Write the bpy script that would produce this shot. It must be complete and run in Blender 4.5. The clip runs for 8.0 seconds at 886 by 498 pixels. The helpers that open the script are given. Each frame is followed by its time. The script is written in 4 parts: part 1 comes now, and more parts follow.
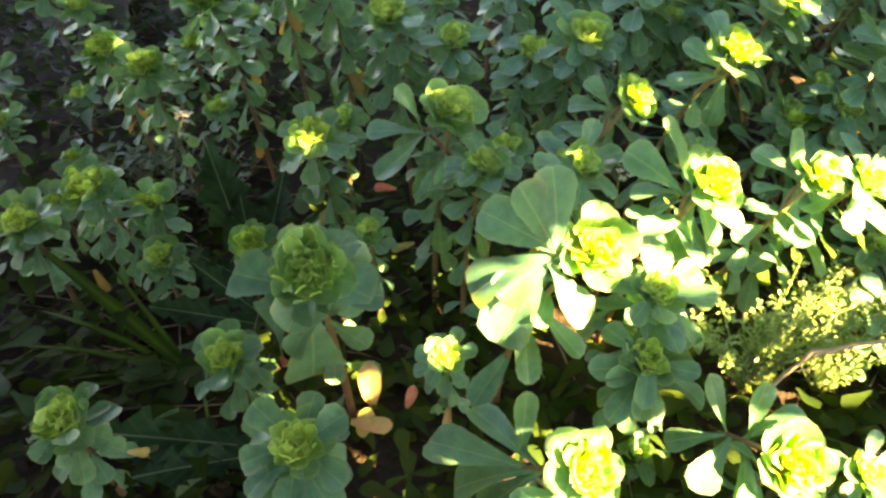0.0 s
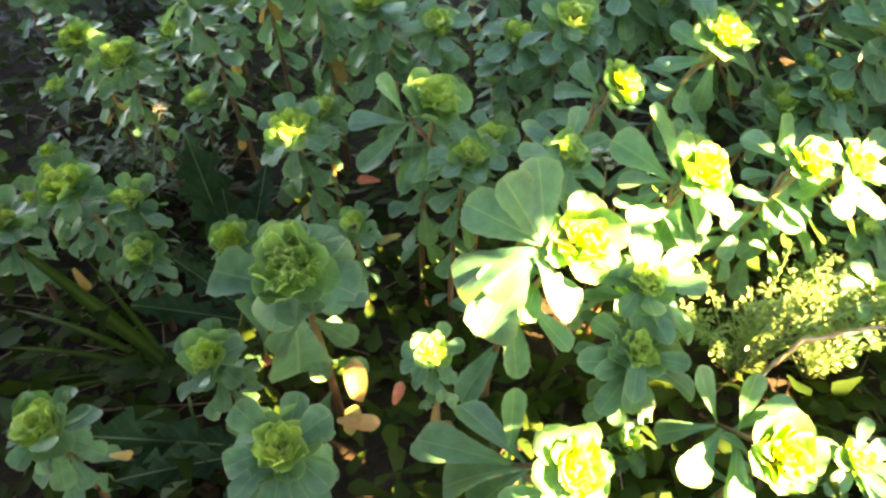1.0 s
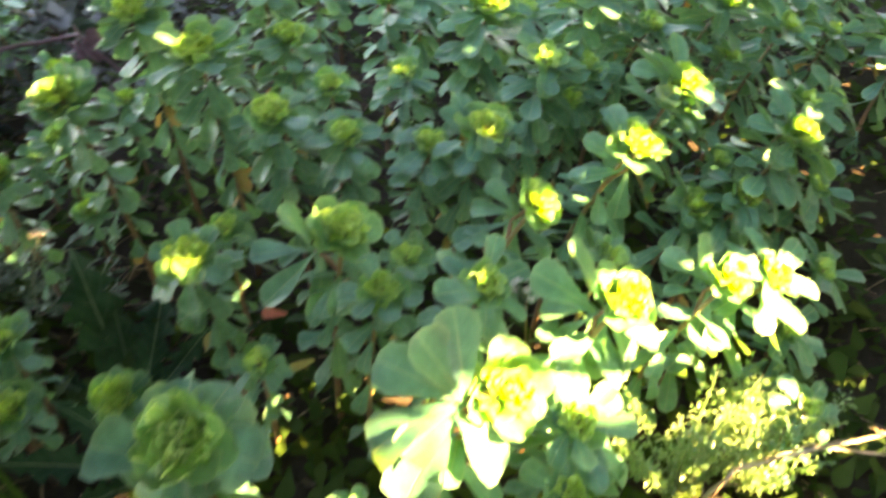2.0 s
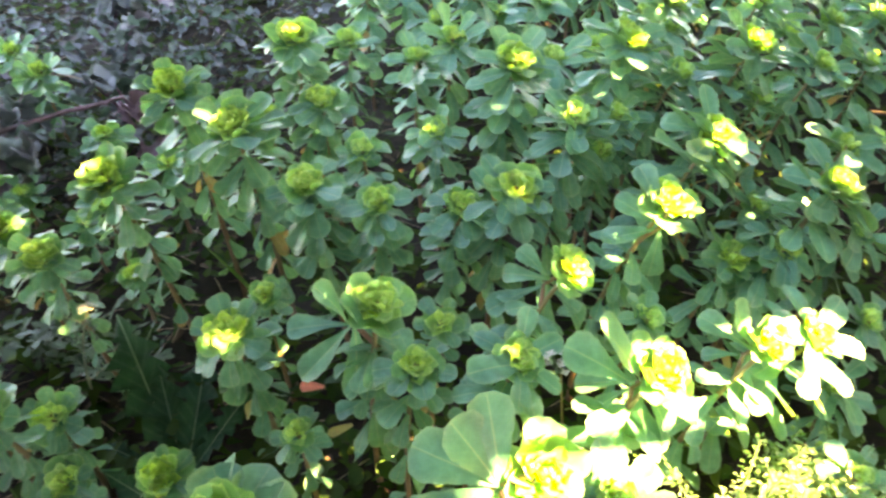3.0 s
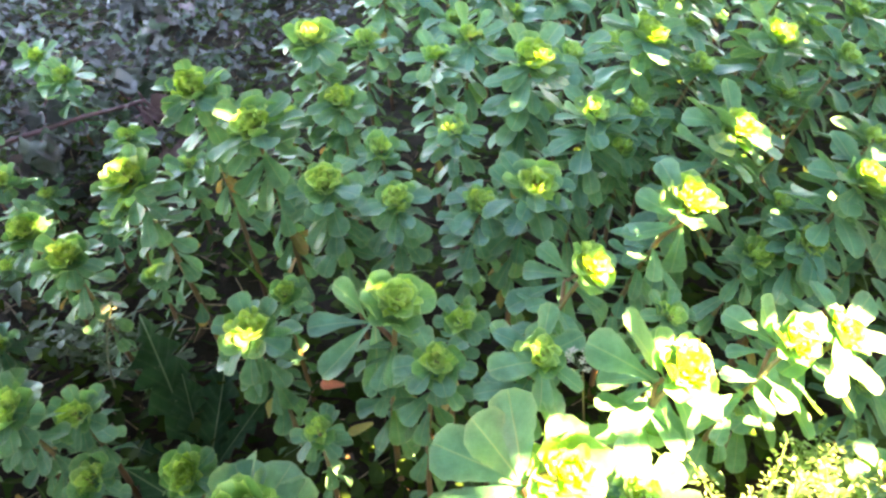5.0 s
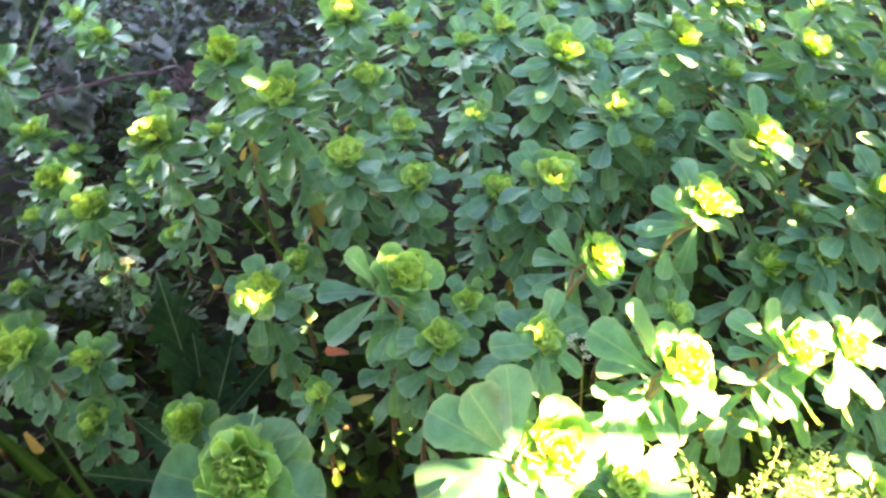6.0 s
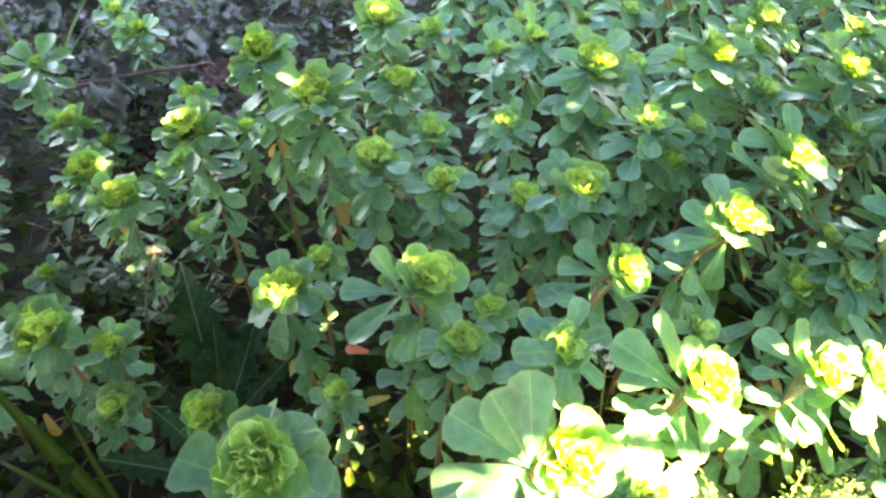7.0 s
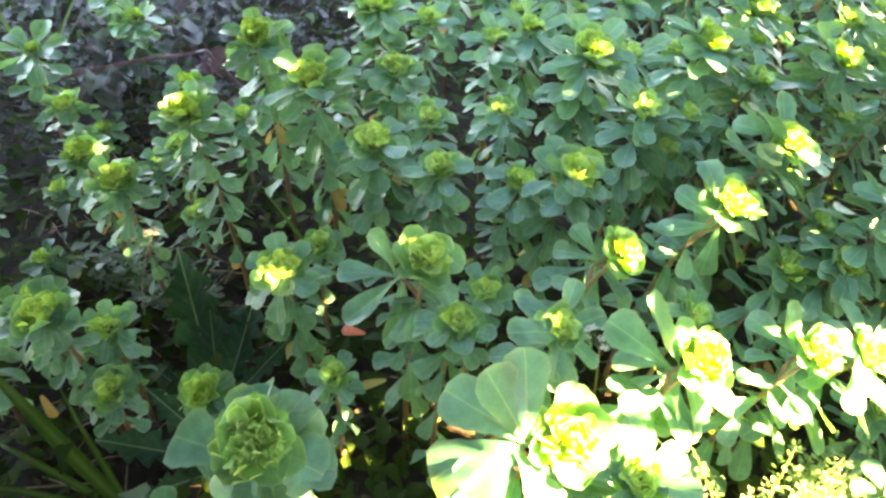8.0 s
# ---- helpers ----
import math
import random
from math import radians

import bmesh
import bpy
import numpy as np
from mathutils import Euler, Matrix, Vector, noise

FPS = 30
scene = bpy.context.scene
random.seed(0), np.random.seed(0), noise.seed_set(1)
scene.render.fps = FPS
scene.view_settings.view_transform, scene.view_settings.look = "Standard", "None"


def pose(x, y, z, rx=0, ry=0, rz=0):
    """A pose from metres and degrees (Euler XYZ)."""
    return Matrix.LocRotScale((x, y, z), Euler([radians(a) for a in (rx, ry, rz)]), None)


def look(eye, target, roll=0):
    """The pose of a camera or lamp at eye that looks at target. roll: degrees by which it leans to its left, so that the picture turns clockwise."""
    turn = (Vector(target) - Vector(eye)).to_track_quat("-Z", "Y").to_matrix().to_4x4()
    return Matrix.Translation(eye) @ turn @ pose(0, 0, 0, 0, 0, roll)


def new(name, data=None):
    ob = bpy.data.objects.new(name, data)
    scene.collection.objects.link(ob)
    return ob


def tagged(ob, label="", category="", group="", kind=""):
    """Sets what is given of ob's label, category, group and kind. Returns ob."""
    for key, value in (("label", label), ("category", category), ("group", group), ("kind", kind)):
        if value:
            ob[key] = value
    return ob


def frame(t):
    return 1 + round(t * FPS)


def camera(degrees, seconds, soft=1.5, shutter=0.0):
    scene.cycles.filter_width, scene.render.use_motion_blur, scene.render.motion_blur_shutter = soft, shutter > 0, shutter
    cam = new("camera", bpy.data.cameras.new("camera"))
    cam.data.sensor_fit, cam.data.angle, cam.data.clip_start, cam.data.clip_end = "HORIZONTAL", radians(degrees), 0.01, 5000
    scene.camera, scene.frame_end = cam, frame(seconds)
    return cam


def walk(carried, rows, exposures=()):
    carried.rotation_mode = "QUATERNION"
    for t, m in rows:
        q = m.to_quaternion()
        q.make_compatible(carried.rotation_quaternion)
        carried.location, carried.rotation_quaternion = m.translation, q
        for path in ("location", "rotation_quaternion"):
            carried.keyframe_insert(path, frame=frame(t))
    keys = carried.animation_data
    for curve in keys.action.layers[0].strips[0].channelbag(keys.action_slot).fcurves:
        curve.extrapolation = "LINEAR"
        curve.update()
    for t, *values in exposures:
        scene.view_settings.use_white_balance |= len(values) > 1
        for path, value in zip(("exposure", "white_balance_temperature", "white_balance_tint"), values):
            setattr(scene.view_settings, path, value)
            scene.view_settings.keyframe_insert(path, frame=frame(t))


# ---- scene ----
# ---------------------------------------------------------------- camera and its way
cam = camera(68.0, 8.0, soft=2.7, shutter=0.5)
PATH = [
    (0, (0.0145, 0.0276, 0.4636), (-0.0334, 1.5659, -0.8136), -1.89),
    (0.5, (0.0139, 0.0359, 0.4640), (-0.0494, 1.5515, -0.8394), -2.92),
    (1, (0.0186, 0.0373, 0.4624), (-0.0057, 1.5456, -0.8508), -2.33),
    (1.5, (0.0205, 0.0497, 0.4689), (-0.0067, 1.5573, -0.8451), -4.11),
    (1.7, (0.0236, 0.0629, 0.4765), (0.0779, 1.6251, -0.7712), -2.43),
    (1.8, (0.0228, 0.0727, 0.4763), (0.1764, 1.6780, -0.7067), 0.53),
    (2, (0.0322, 0.0951, 0.4857), (0.2265, 1.6804, -0.7181), 0.21),
    (2.2, (0.0440, 0.1181, 0.4984), (0.2871, 1.7112, -0.6860), 0.41),
    (3.5, (0.0357, 0.1083, 0.5169), (0.0414, 1.7428, -0.6358), -5.82),
    (4, (0.0379, 0.1124, 0.5120), (0.0955, 1.7186, -0.6782), -5.55),
    (4.5, (0.0377, 0.1156, 0.5116), (0.0829, 1.7519, -0.6375), -5.26),
    (5.8, (0.0369, 0.1004, 0.5141), (0.0168, 1.7372, -0.6350), -4.09),
    (6, (0.0402, 0.0993, 0.5068), (0.0163, 1.7305, -0.6501), -1.56),
    (6.5, (0.0361, 0.0964, 0.5032), (-0.0052, 1.7467, -0.6259), -0.16),
    (7, (0.0342, 0.0977, 0.5025), (-0.0401, 1.7444, -0.6302), 0.30),
    (7.5, (0.0382, 0.0970, 0.5009), (-0.0180, 1.7418, -0.6355), 1.02),
    (8, (0.0337, 0.0898, 0.4966), (-0.0251, 1.7309, -0.6450), 0.86),
]
EXPOSURES = [(0, 5.27, 10500, 27), (0.5, 5.57, 10450, 27), (1.0, 5.57, 10450, 27), (1.5, 5.32, 10450, 26.5), (2.2, 5.70, 10600, 24), (3.5, 6.09, 9450, 25), (8, 6.09, 9450, 25)]
walk(cam, [(t, look(eye, target, roll)) for t, eye, target, roll in PATH], EXPOSURES)

# ---------------------------------------------------------------- sky and sun
SUN_AZ, SUN_EL = radians(-25), radians(35)          # from +x, and above the horizon
TO_SUN = Vector((math.cos(SUN_EL) * math.cos(SUN_AZ), math.cos(SUN_EL) * math.sin(SUN_AZ), math.sin(SUN_EL)))
world = bpy.data.worlds.new("sky")
scene.world = world
world.use_nodes = True
sky = world.node_tree.nodes.new("ShaderNodeTexSky")
sky.sky_type = "NISHITA"
sky.sun_disc = False
sky.sun_elevation = SUN_EL
sky.sun_rotation = radians(90) - SUN_AZ
sky.air_density, sky.dust_density, sky.ozone_density = 1.0, 0.6, 1.5
background = world.node_tree.nodes["Background"]
background.inputs["Strength"].default_value = 0.066
world.node_tree.links.new(sky.outputs["Color"], background.inputs["Color"])
sun_data = bpy.data.lights.new("sun", "SUN")
sun_data.energy, sun_data.angle, sun_data.color = 4.0, radians(0.5), (1.0, 0.77, 0.37)
sun = new("sun", sun_data)
sun.matrix_world = look(TO_SUN * 20, (0, 0, 0))

GROUND = 0.065


# ---------------------------------------------------------------- materials
class Nodes:
    """A node material under construction."""

    def __init__(self, name):
        self.mat = bpy.data.materials.new(name)
        self.mat.use_nodes = True
        self.tree = self.mat.node_tree
        self.bsdf = self.tree.nodes["Principled BSDF"]
        self.out = self.tree.nodes["Material Output"]

    def add(self, kind, **inputs):
        n = self.tree.nodes.new("ShaderNode" + kind)
        for key, value in inputs.items():
            n.inputs[key.replace("_", " ")].default_value = value
        return n

    def link(self, a, b):
        self.tree.links.new(a, b)

    def noise(self, coord, scale, detail=4.0, rough=0.55):
        n = self.add("TexNoise", Scale=scale, Detail=detail, Roughness=rough)
        self.link(coord, n.inputs["Vector"])
        return n.outputs["Fac"]

    def ramp(self, fac, stops):
        n = self.add("ValToRGB")
        el = n.color_ramp.elements
        while len(el) < len(stops):
            el.new(0.5)
        for e, (p, c) in zip(el, stops):
            e.position, e.color = p, (*c, 1)
        self.link(fac, n.inputs["Fac"])
        return n.outputs["Color"]

    def mix(self, fac, a, b, blend="MIX"):
        n = self.tree.nodes.new("ShaderNodeMix")
        n.data_type, n.blend_type = "RGBA", blend
        for value, i in ((fac, 0), (a, 6), (b, 7)):
            if isinstance(value, (float, int)):
                n.inputs[i].default_value = value
            elif isinstance(value, tuple):
                n.inputs[i].default_value = (*value, 1)
            else:
                self.link(value, n.inputs[i])
        return n.outputs[2]

    def math(self, op, a, b=0.0, clamp=False):
        n = self.tree.nodes.new("ShaderNodeMath")
        n.operation, n.use_clamp = op, clamp
        for value, i in ((a, 0), (b, 1)):
            if isinstance(value, (float, int)):
                n.inputs[i].default_value = value
            else:
                self.link(value, n.inputs[i])
        return n.outputs[0]

    def bump(self, height, strength, distance):
        n = self.add("Bump", Strength=strength, Distance=distance)
        self.link(height, n.inputs["Height"])
        self.link(n.outputs["Normal"], self.bsdf.inputs["Normal"])


def leaf_material(name, colours, glow, rough=0.42, through_light=0.35, rib=(0.35, 0.45, 0.25), rib_amount=0.38, edge=None, rib_width=0.016, shine=0.33, rim=None, rim_amount=0.5):
    """A living leaf: colour varied leaf by leaf and in blotches, a pale midrib with side veins, waxy gloss and light that shines through."""
    m = Nodes(name)
    info, coord = m.add("ObjectInfo"), m.add("TexCoord")
    geo = m.add("NewGeometry")
    seed = m.math("FRACT", m.math("ADD", info.outputs["Random"], geo.outputs["Random Per Island"]))
    base = m.ramp(seed, [(i / (len(colours) - 1), c) for i, c in enumerate(colours)])
    shift = m.add("VectorMath")
    shift.operation = "ADD"
    m.link(coord.outputs["Object"], shift.inputs[0])
    mul = m.add("VectorMath")
    mul.operation = "SCALE"
    mul.inputs[0].default_value = (7, 11, 5)
    m.link(seed, mul.inputs["Scale"])
    m.link(mul.outputs[0], shift.inputs[1])
    at = shift.outputs[0]
    blotch = m.noise(at, 5.0, 5.0, 0.6)
    fine = m.noise(at, 45.0, 3.0, 0.6)
    base = m.mix(0.75, base, m.ramp(blotch, [(0.3, (0.62, 0.66, 0.6)), (0.7, (1.25, 1.2, 1.2))]), "MULTIPLY")
    base = m.mix(0.35, base, m.ramp(fine, [(0.3, (0.7, 0.75, 0.7)), (0.7, (1.25, 1.2, 1.2))]), "MULTIPLY")
    split = m.add("SeparateXYZ")
    m.link(coord.outputs["Object"], split.inputs[0])
    side = m.math("ABSOLUTE", split.outputs["Y"])
    midrib = m.math("SUBTRACT", 1.0, m.math("DIVIDE", side, rib_width), clamp=True)
    slant = m.math("SUBTRACT", split.outputs["X"], m.math("MULTIPLY", side, 1.2))
    vein = m.math("POWER", m.math("ABSOLUTE", m.math("SINE", m.math("MULTIPLY", slant, 32.0))), 14.0)
    vein = m.math("MULTIPLY", m.math("MULTIPLY", vein, 0.16), fine)
    line = m.math("MAXIMUM", midrib, vein)
    base = m.mix(m.math("MULTIPLY", line, rib_amount), base, rib)
    if edge:
        stain = m.math("MULTIPLY", m.math("GREATER_THAN", blotch, 0.56), 0.6)
        base = m.mix(stain, base, edge)
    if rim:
        # mixes a paler rim colour in towards the leaf margin
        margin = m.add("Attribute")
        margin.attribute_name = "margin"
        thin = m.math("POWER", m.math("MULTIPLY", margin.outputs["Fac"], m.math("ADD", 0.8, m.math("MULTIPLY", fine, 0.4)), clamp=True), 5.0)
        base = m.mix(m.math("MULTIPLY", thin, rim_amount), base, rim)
    m.link(base, m.bsdf.inputs["Base Color"])
    gloss = m.math("ADD", rough - 0.10, m.math("MULTIPLY", blotch, 0.2))
    m.link(gloss, m.bsdf.inputs["Roughness"])
    m.bsdf.inputs["Specular IOR Level"].default_value = shine
    m.bump(m.math("ADD", m.math("MULTIPLY", line, -0.7), m.math("MULTIPLY", blotch, 0.8)), 0.35, 0.0012)
    trans = m.add("BsdfTranslucent")
    m.link(m.mix(1.0, base, glow, "MULTIPLY"), trans.inputs["Color"])
    mixer = m.add("MixShader", Fac=through_light)
    m.link(m.bsdf.outputs[0], mixer.inputs[1])
    m.link(trans.outputs[0], mixer.inputs[2])
    m.link(mixer.outputs[0], m.out.inputs["Surface"])
    return m.mat


def stem_material(name, low, high, rough=0.55):
    m = Nodes(name)
    coord = m.add("TexCoord")
    split = m.add("SeparateXYZ")
    m.link(coord.outputs["Generated"], split.inputs[0])
    n = m.noise(coord.outputs["Object"], 120.0)
    base = m.mix(m.math("ADD", split.outputs["Z"], m.math("MULTIPLY", n, 0.3), clamp=True), low, high)
    base = m.mix(0.5, base, m.ramp(n, [(0.3, (0.6, 0.6, 0.6)), (0.7, (1.3, 1.25, 1.2))]), "MULTIPLY")
    m.link(base, m.bsdf.inputs["Base Color"])
    m.bsdf.inputs["Roughness"].default_value = rough
    m.bump(n, 0.3, 0.001)
    return m.mat


def soil_material():
    m = Nodes("dark_soil")
    coord = m.add("TexCoord").outputs["Object"]
    big, small, grit = m.noise(coord, 9.0, 6.0, 0.6), m.noise(coord, 70.0, 6.0, 0.7), m.noise(coord, 420.0, 3.0, 0.6)
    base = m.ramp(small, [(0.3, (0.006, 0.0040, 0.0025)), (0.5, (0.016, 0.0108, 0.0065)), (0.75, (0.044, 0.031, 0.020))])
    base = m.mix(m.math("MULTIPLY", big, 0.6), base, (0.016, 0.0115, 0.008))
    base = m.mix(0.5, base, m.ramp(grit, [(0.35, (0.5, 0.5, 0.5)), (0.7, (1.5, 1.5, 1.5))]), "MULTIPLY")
    m.link(base, m.bsdf.inputs["Base Color"])
    m.bsdf.inputs["Roughness"].default_value = 0.9
    m.bsdf.inputs["Specular IOR Level"].default_value = 0.35
    m.bump(m.math("ADD", small, m.math("MULTIPLY", grit, 0.4)), 0.9, 0.006)
    return m.mat


def dry_material(name, colours, rough=0.7):
    m = Nodes(name)
    geo, info, coord = m.add("NewGeometry"), m.add("ObjectInfo"), m.add("TexCoord").outputs["Object"]
    seed = m.math("FRACT", m.math("ADD", info.outputs["Random"], geo.outputs["Random Per Island"]))
    base = m.ramp(seed, [(i / (len(colours) - 1), c) for i, c in enumerate(colours)])
    n = m.noise(coord, 160.0, 4.0)
    base = m.mix(0.6, base, m.ramp(n, [(0.3, (0.55, 0.55, 0.55)), (0.7, (1.3, 1.3, 1.3))]), "MULTIPLY")
    m.link(base, m.bsdf.inputs["Base Color"])
    m.bsdf.inputs["Roughness"].default_value = rough
    m.bsdf.inputs["Specular IOR Level"].default_value = 0.25
    m.bump(n, 0.4, 0.001)
    return m.mat


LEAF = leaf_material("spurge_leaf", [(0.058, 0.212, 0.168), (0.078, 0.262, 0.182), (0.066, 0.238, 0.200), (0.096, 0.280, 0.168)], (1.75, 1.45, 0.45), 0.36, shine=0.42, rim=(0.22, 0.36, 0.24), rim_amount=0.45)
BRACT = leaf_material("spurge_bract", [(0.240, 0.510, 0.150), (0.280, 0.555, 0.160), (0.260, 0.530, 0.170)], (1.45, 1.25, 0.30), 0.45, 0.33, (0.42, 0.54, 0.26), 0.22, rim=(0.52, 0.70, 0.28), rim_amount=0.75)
OLD = leaf_material("withering_leaf", [(0.38, 0.30, 0.11), (0.42, 0.29, 0.16), (0.29, 0.30, 0.10), (0.46, 0.38, 0.21)], (1.3, 0.95, 0.45), 0.55, 0.3, (0.5, 0.40, 0.24), 0.4, (0.40, 0.20, 0.09))
RED = leaf_material("reddened_leaf", [(0.52, 0.16, 0.12), (0.48, 0.21, 0.15)], (1.3, 0.8, 0.6), 0.5, 0.3, (0.55, 0.3, 0.2), 0.4)
STEM = stem_material("spurge_stem", (0.17, 0.070, 0.042), (0.16, 0.13, 0.06))
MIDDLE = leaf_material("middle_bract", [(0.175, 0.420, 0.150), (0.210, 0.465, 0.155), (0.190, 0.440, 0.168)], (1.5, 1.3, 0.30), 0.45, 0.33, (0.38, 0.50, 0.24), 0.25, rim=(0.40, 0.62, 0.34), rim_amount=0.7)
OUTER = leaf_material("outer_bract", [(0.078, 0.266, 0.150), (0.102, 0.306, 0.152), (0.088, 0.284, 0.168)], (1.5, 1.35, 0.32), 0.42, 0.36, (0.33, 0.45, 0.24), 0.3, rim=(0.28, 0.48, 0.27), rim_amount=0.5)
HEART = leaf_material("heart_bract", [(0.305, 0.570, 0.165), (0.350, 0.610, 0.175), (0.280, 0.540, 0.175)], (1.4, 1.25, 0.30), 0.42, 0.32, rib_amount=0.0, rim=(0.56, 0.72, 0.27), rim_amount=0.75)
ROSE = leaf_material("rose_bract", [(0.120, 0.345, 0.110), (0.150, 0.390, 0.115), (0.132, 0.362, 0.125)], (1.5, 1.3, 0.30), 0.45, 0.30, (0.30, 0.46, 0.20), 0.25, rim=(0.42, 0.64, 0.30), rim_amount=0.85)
SOIL = soil_material()
GRASS = leaf_material("grass_blade", [(0.020, 0.070, 0.012), (0.034, 0.098, 0.016), (0.024, 0.076, 0.018)], (1.4, 1.5, 0.5), 0.45, 0.3, (0.2, 0.3, 0.12), 0.25, shine=0.16)
DANDELION = leaf_material("dandelion_leaf", [(0.013, 0.055, 0.034), (0.019, 0.068, 0.037)], (1.3, 1.5, 0.6), 0.5, 0.25, (0.22, 0.34, 0.27), 0.6, None, 0.007, shine=0.10)
SILVER = leaf_material("silvery_leaf", [(0.078, 0.148, 0.110), (0.106, 0.178, 0.138), (0.056, 0.122, 0.080)], (1.2, 1.3, 0.7), 0.5, 0.25, (0.3, 0.36, 0.3), 0.3)
WEED = leaf_material("small_weed_leaf", [(0.070, 0.190, 0.070), (0.115, 0.250, 0.090), (0.170, 0.290, 0.170)], (1.1, 1.2, 0.8), 0.30, 0.35, shine=0.5)
# shade between the stems is put into these two darker leaf colours
SHADED_COVER = leaf_material("shaded_undergrowth_leaf", [(0.016, 0.045, 0.013), (0.026, 0.062, 0.015), (0.040, 0.074, 0.016)], (1.4, 1.4, 0.5), 0.6, 0.3, shine=0.08)
SHADED_SHOOT = leaf_material("shaded_shoot_leaf", [(0.028, 0.085, 0.048), (0.040, 0.108, 0.056), (0.050, 0.112, 0.048)], (1.5, 1.4, 0.45), 0.55, 0.35)
SHRUB = leaf_material("shrub_leaf", [(0.05, 0.11, 0.035), (0.065, 0.13, 0.04)], (1.2, 1.3, 0.5), 0.4, 0.32)
STRAW = dry_material("dry_straw", [(0.22, 0.17, 0.11), (0.36, 0.29, 0.20), (0.15, 0.11, 0.075), (0.46, 0.39, 0.30)])
LITTER = dry_material("leaf_litter", [(0.05, 0.032, 0.019), (0.08, 0.053, 0.032), (0.11, 0.082, 0.055), (0.035, 0.023, 0.015)])
GREYDRY = dry_material("grey_dry_leaf", [(0.112, 0.138, 0.150), (0.155, 0.180, 0.205), (0.062, 0.128, 0.096), (0.145, 0.125, 0.160)])
PURPLE = dry_material("purple_stalk", [(0.15, 0.085, 0.12), (0.20, 0.13, 0.165)], 0.6)
PETAL = dry_material("white_petal", [(0.45, 0.43, 0.36), (0.55, 0.52, 0.44)], 0.6)
WEED_STEM = stem_material("weed_stem", (0.10, 0.14, 0.05), (0.09, 0.19, 0.07))
TWIG = dry_material("shrub_twig", [(0.12, 0.08, 0.05), (0.16, 0.11, 0.07)], 0.8)


# ---------------------------------------------------------------- mesh builders
def mesh(name, verts, faces, material, smooth=True, margin=None):
    me = bpy.data.meshes.new(name)
    me.from_pydata([tuple(v) for v in verts], [], faces)
    me.materials.append(material)
    if smooth:
        me.polygons.foreach_set("use_smooth", [True] * len(me.polygons))
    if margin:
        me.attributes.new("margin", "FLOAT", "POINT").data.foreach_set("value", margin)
    me.update()
    return me


def part(name, me, parent, m=None, label="", kind=""):
    """Links a mesh as one part under a thing or a part, at the pose m within it."""
    ob = new(name, me)
    ob.parent = parent
    if m is not None:
        ob.matrix_basis = m
    return tagged(ob, label, kind=kind)


def thing(name, place, label, category, group="", kind=""):
    ob = new(name)
    ob.empty_display_size = 0.01
    ob.location = place
    return tagged(ob, label, category, group, kind)


def spatulate(s):
    return 0.10 * (1 - s) + 1.12 * s ** 1.35 * math.sqrt(max(0.0, 1 - s ** 5.5))


def oblong(s):
    return 0.22 * (1 - s) + 1.06 * s ** 0.85 * math.sqrt(max(0.0, 1 - s ** 4.5))


def ovate(s):
    return 0.30 * (1 - s) ** 2 + 1.05 * (s ** 0.75) * math.sqrt(max(0.0, 1 - s ** 4.0))


def fan(s):
    return 0.28 * (1 - s) + 1.05 * s ** 0.8 * (max(0.0, 1 - s ** 3.2)) ** 0.7


def obovate(s):
    return 0.10 * (1 - s) + 1.25 * s ** 1.5 * math.sqrt(max(0.0, 1 - s ** 6.0))


def lance(s):
    return 0.18 + 1.0 * math.sin(math.pi * min(1, s * 0.93 + 0.04)) ** 0.8 * (1 - 0.15 * s)


def blade(profile, width, bend, fold=0.2, cup=0.0, teeth=0.0, wave=0.0, rows=9, cols=5, seed=0, twist=0.0):
    """Verts and faces of a leaf of length 1 along +x with its upper side to +z. bend: how far it curves up (down: minus), in radians."""
    rng = random.Random(seed)
    phase, ripple = rng.uniform(0, 6.3), rng.uniform(5, 9)
    verts, x, z = [], 0.0, 0.0
    for i in range(rows):
        s = (i / (rows - 1)) ** 0.9
        if i:
            ds = s - last
            a = bend * (s - ds / 2)
            x, z = x + ds * math.cos(a), z + ds * math.sin(a)
        last = s
        half = width * profile(min(s, 0.992))
        if teeth and s > 0.45:
            half *= 1 + (teeth if i % 2 else -teeth)
        for j in range(cols):
            v = 2 * j / (cols - 1) - 1
            y = half * v
            lift = fold * abs(y) + cup * y * y / max(width, 1e-4) + wave * width * math.sin(ripple * s + phase + (2 if v > 0 else 0)) * v * v
            verts.append((x - lift * math.sin(bend * s), y * math.cos(twist * s), z + lift * math.cos(bend * s) + y * math.sin(twist * s)))
    faces = [(i * cols + j, i * cols + j + cols, i * cols + j + cols + 1, i * cols + j + 1) for i in range(rows - 1) for j in range(cols - 1)]
    return verts, [f[::-1] for f in faces]


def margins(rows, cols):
    """How near each vertex of a blade lies to its outer edge, 0 to 1."""
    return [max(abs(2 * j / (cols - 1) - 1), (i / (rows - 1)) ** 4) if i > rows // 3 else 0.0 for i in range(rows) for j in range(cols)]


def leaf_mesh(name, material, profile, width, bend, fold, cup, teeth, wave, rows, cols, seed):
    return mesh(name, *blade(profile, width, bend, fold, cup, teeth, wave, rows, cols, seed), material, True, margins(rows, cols))


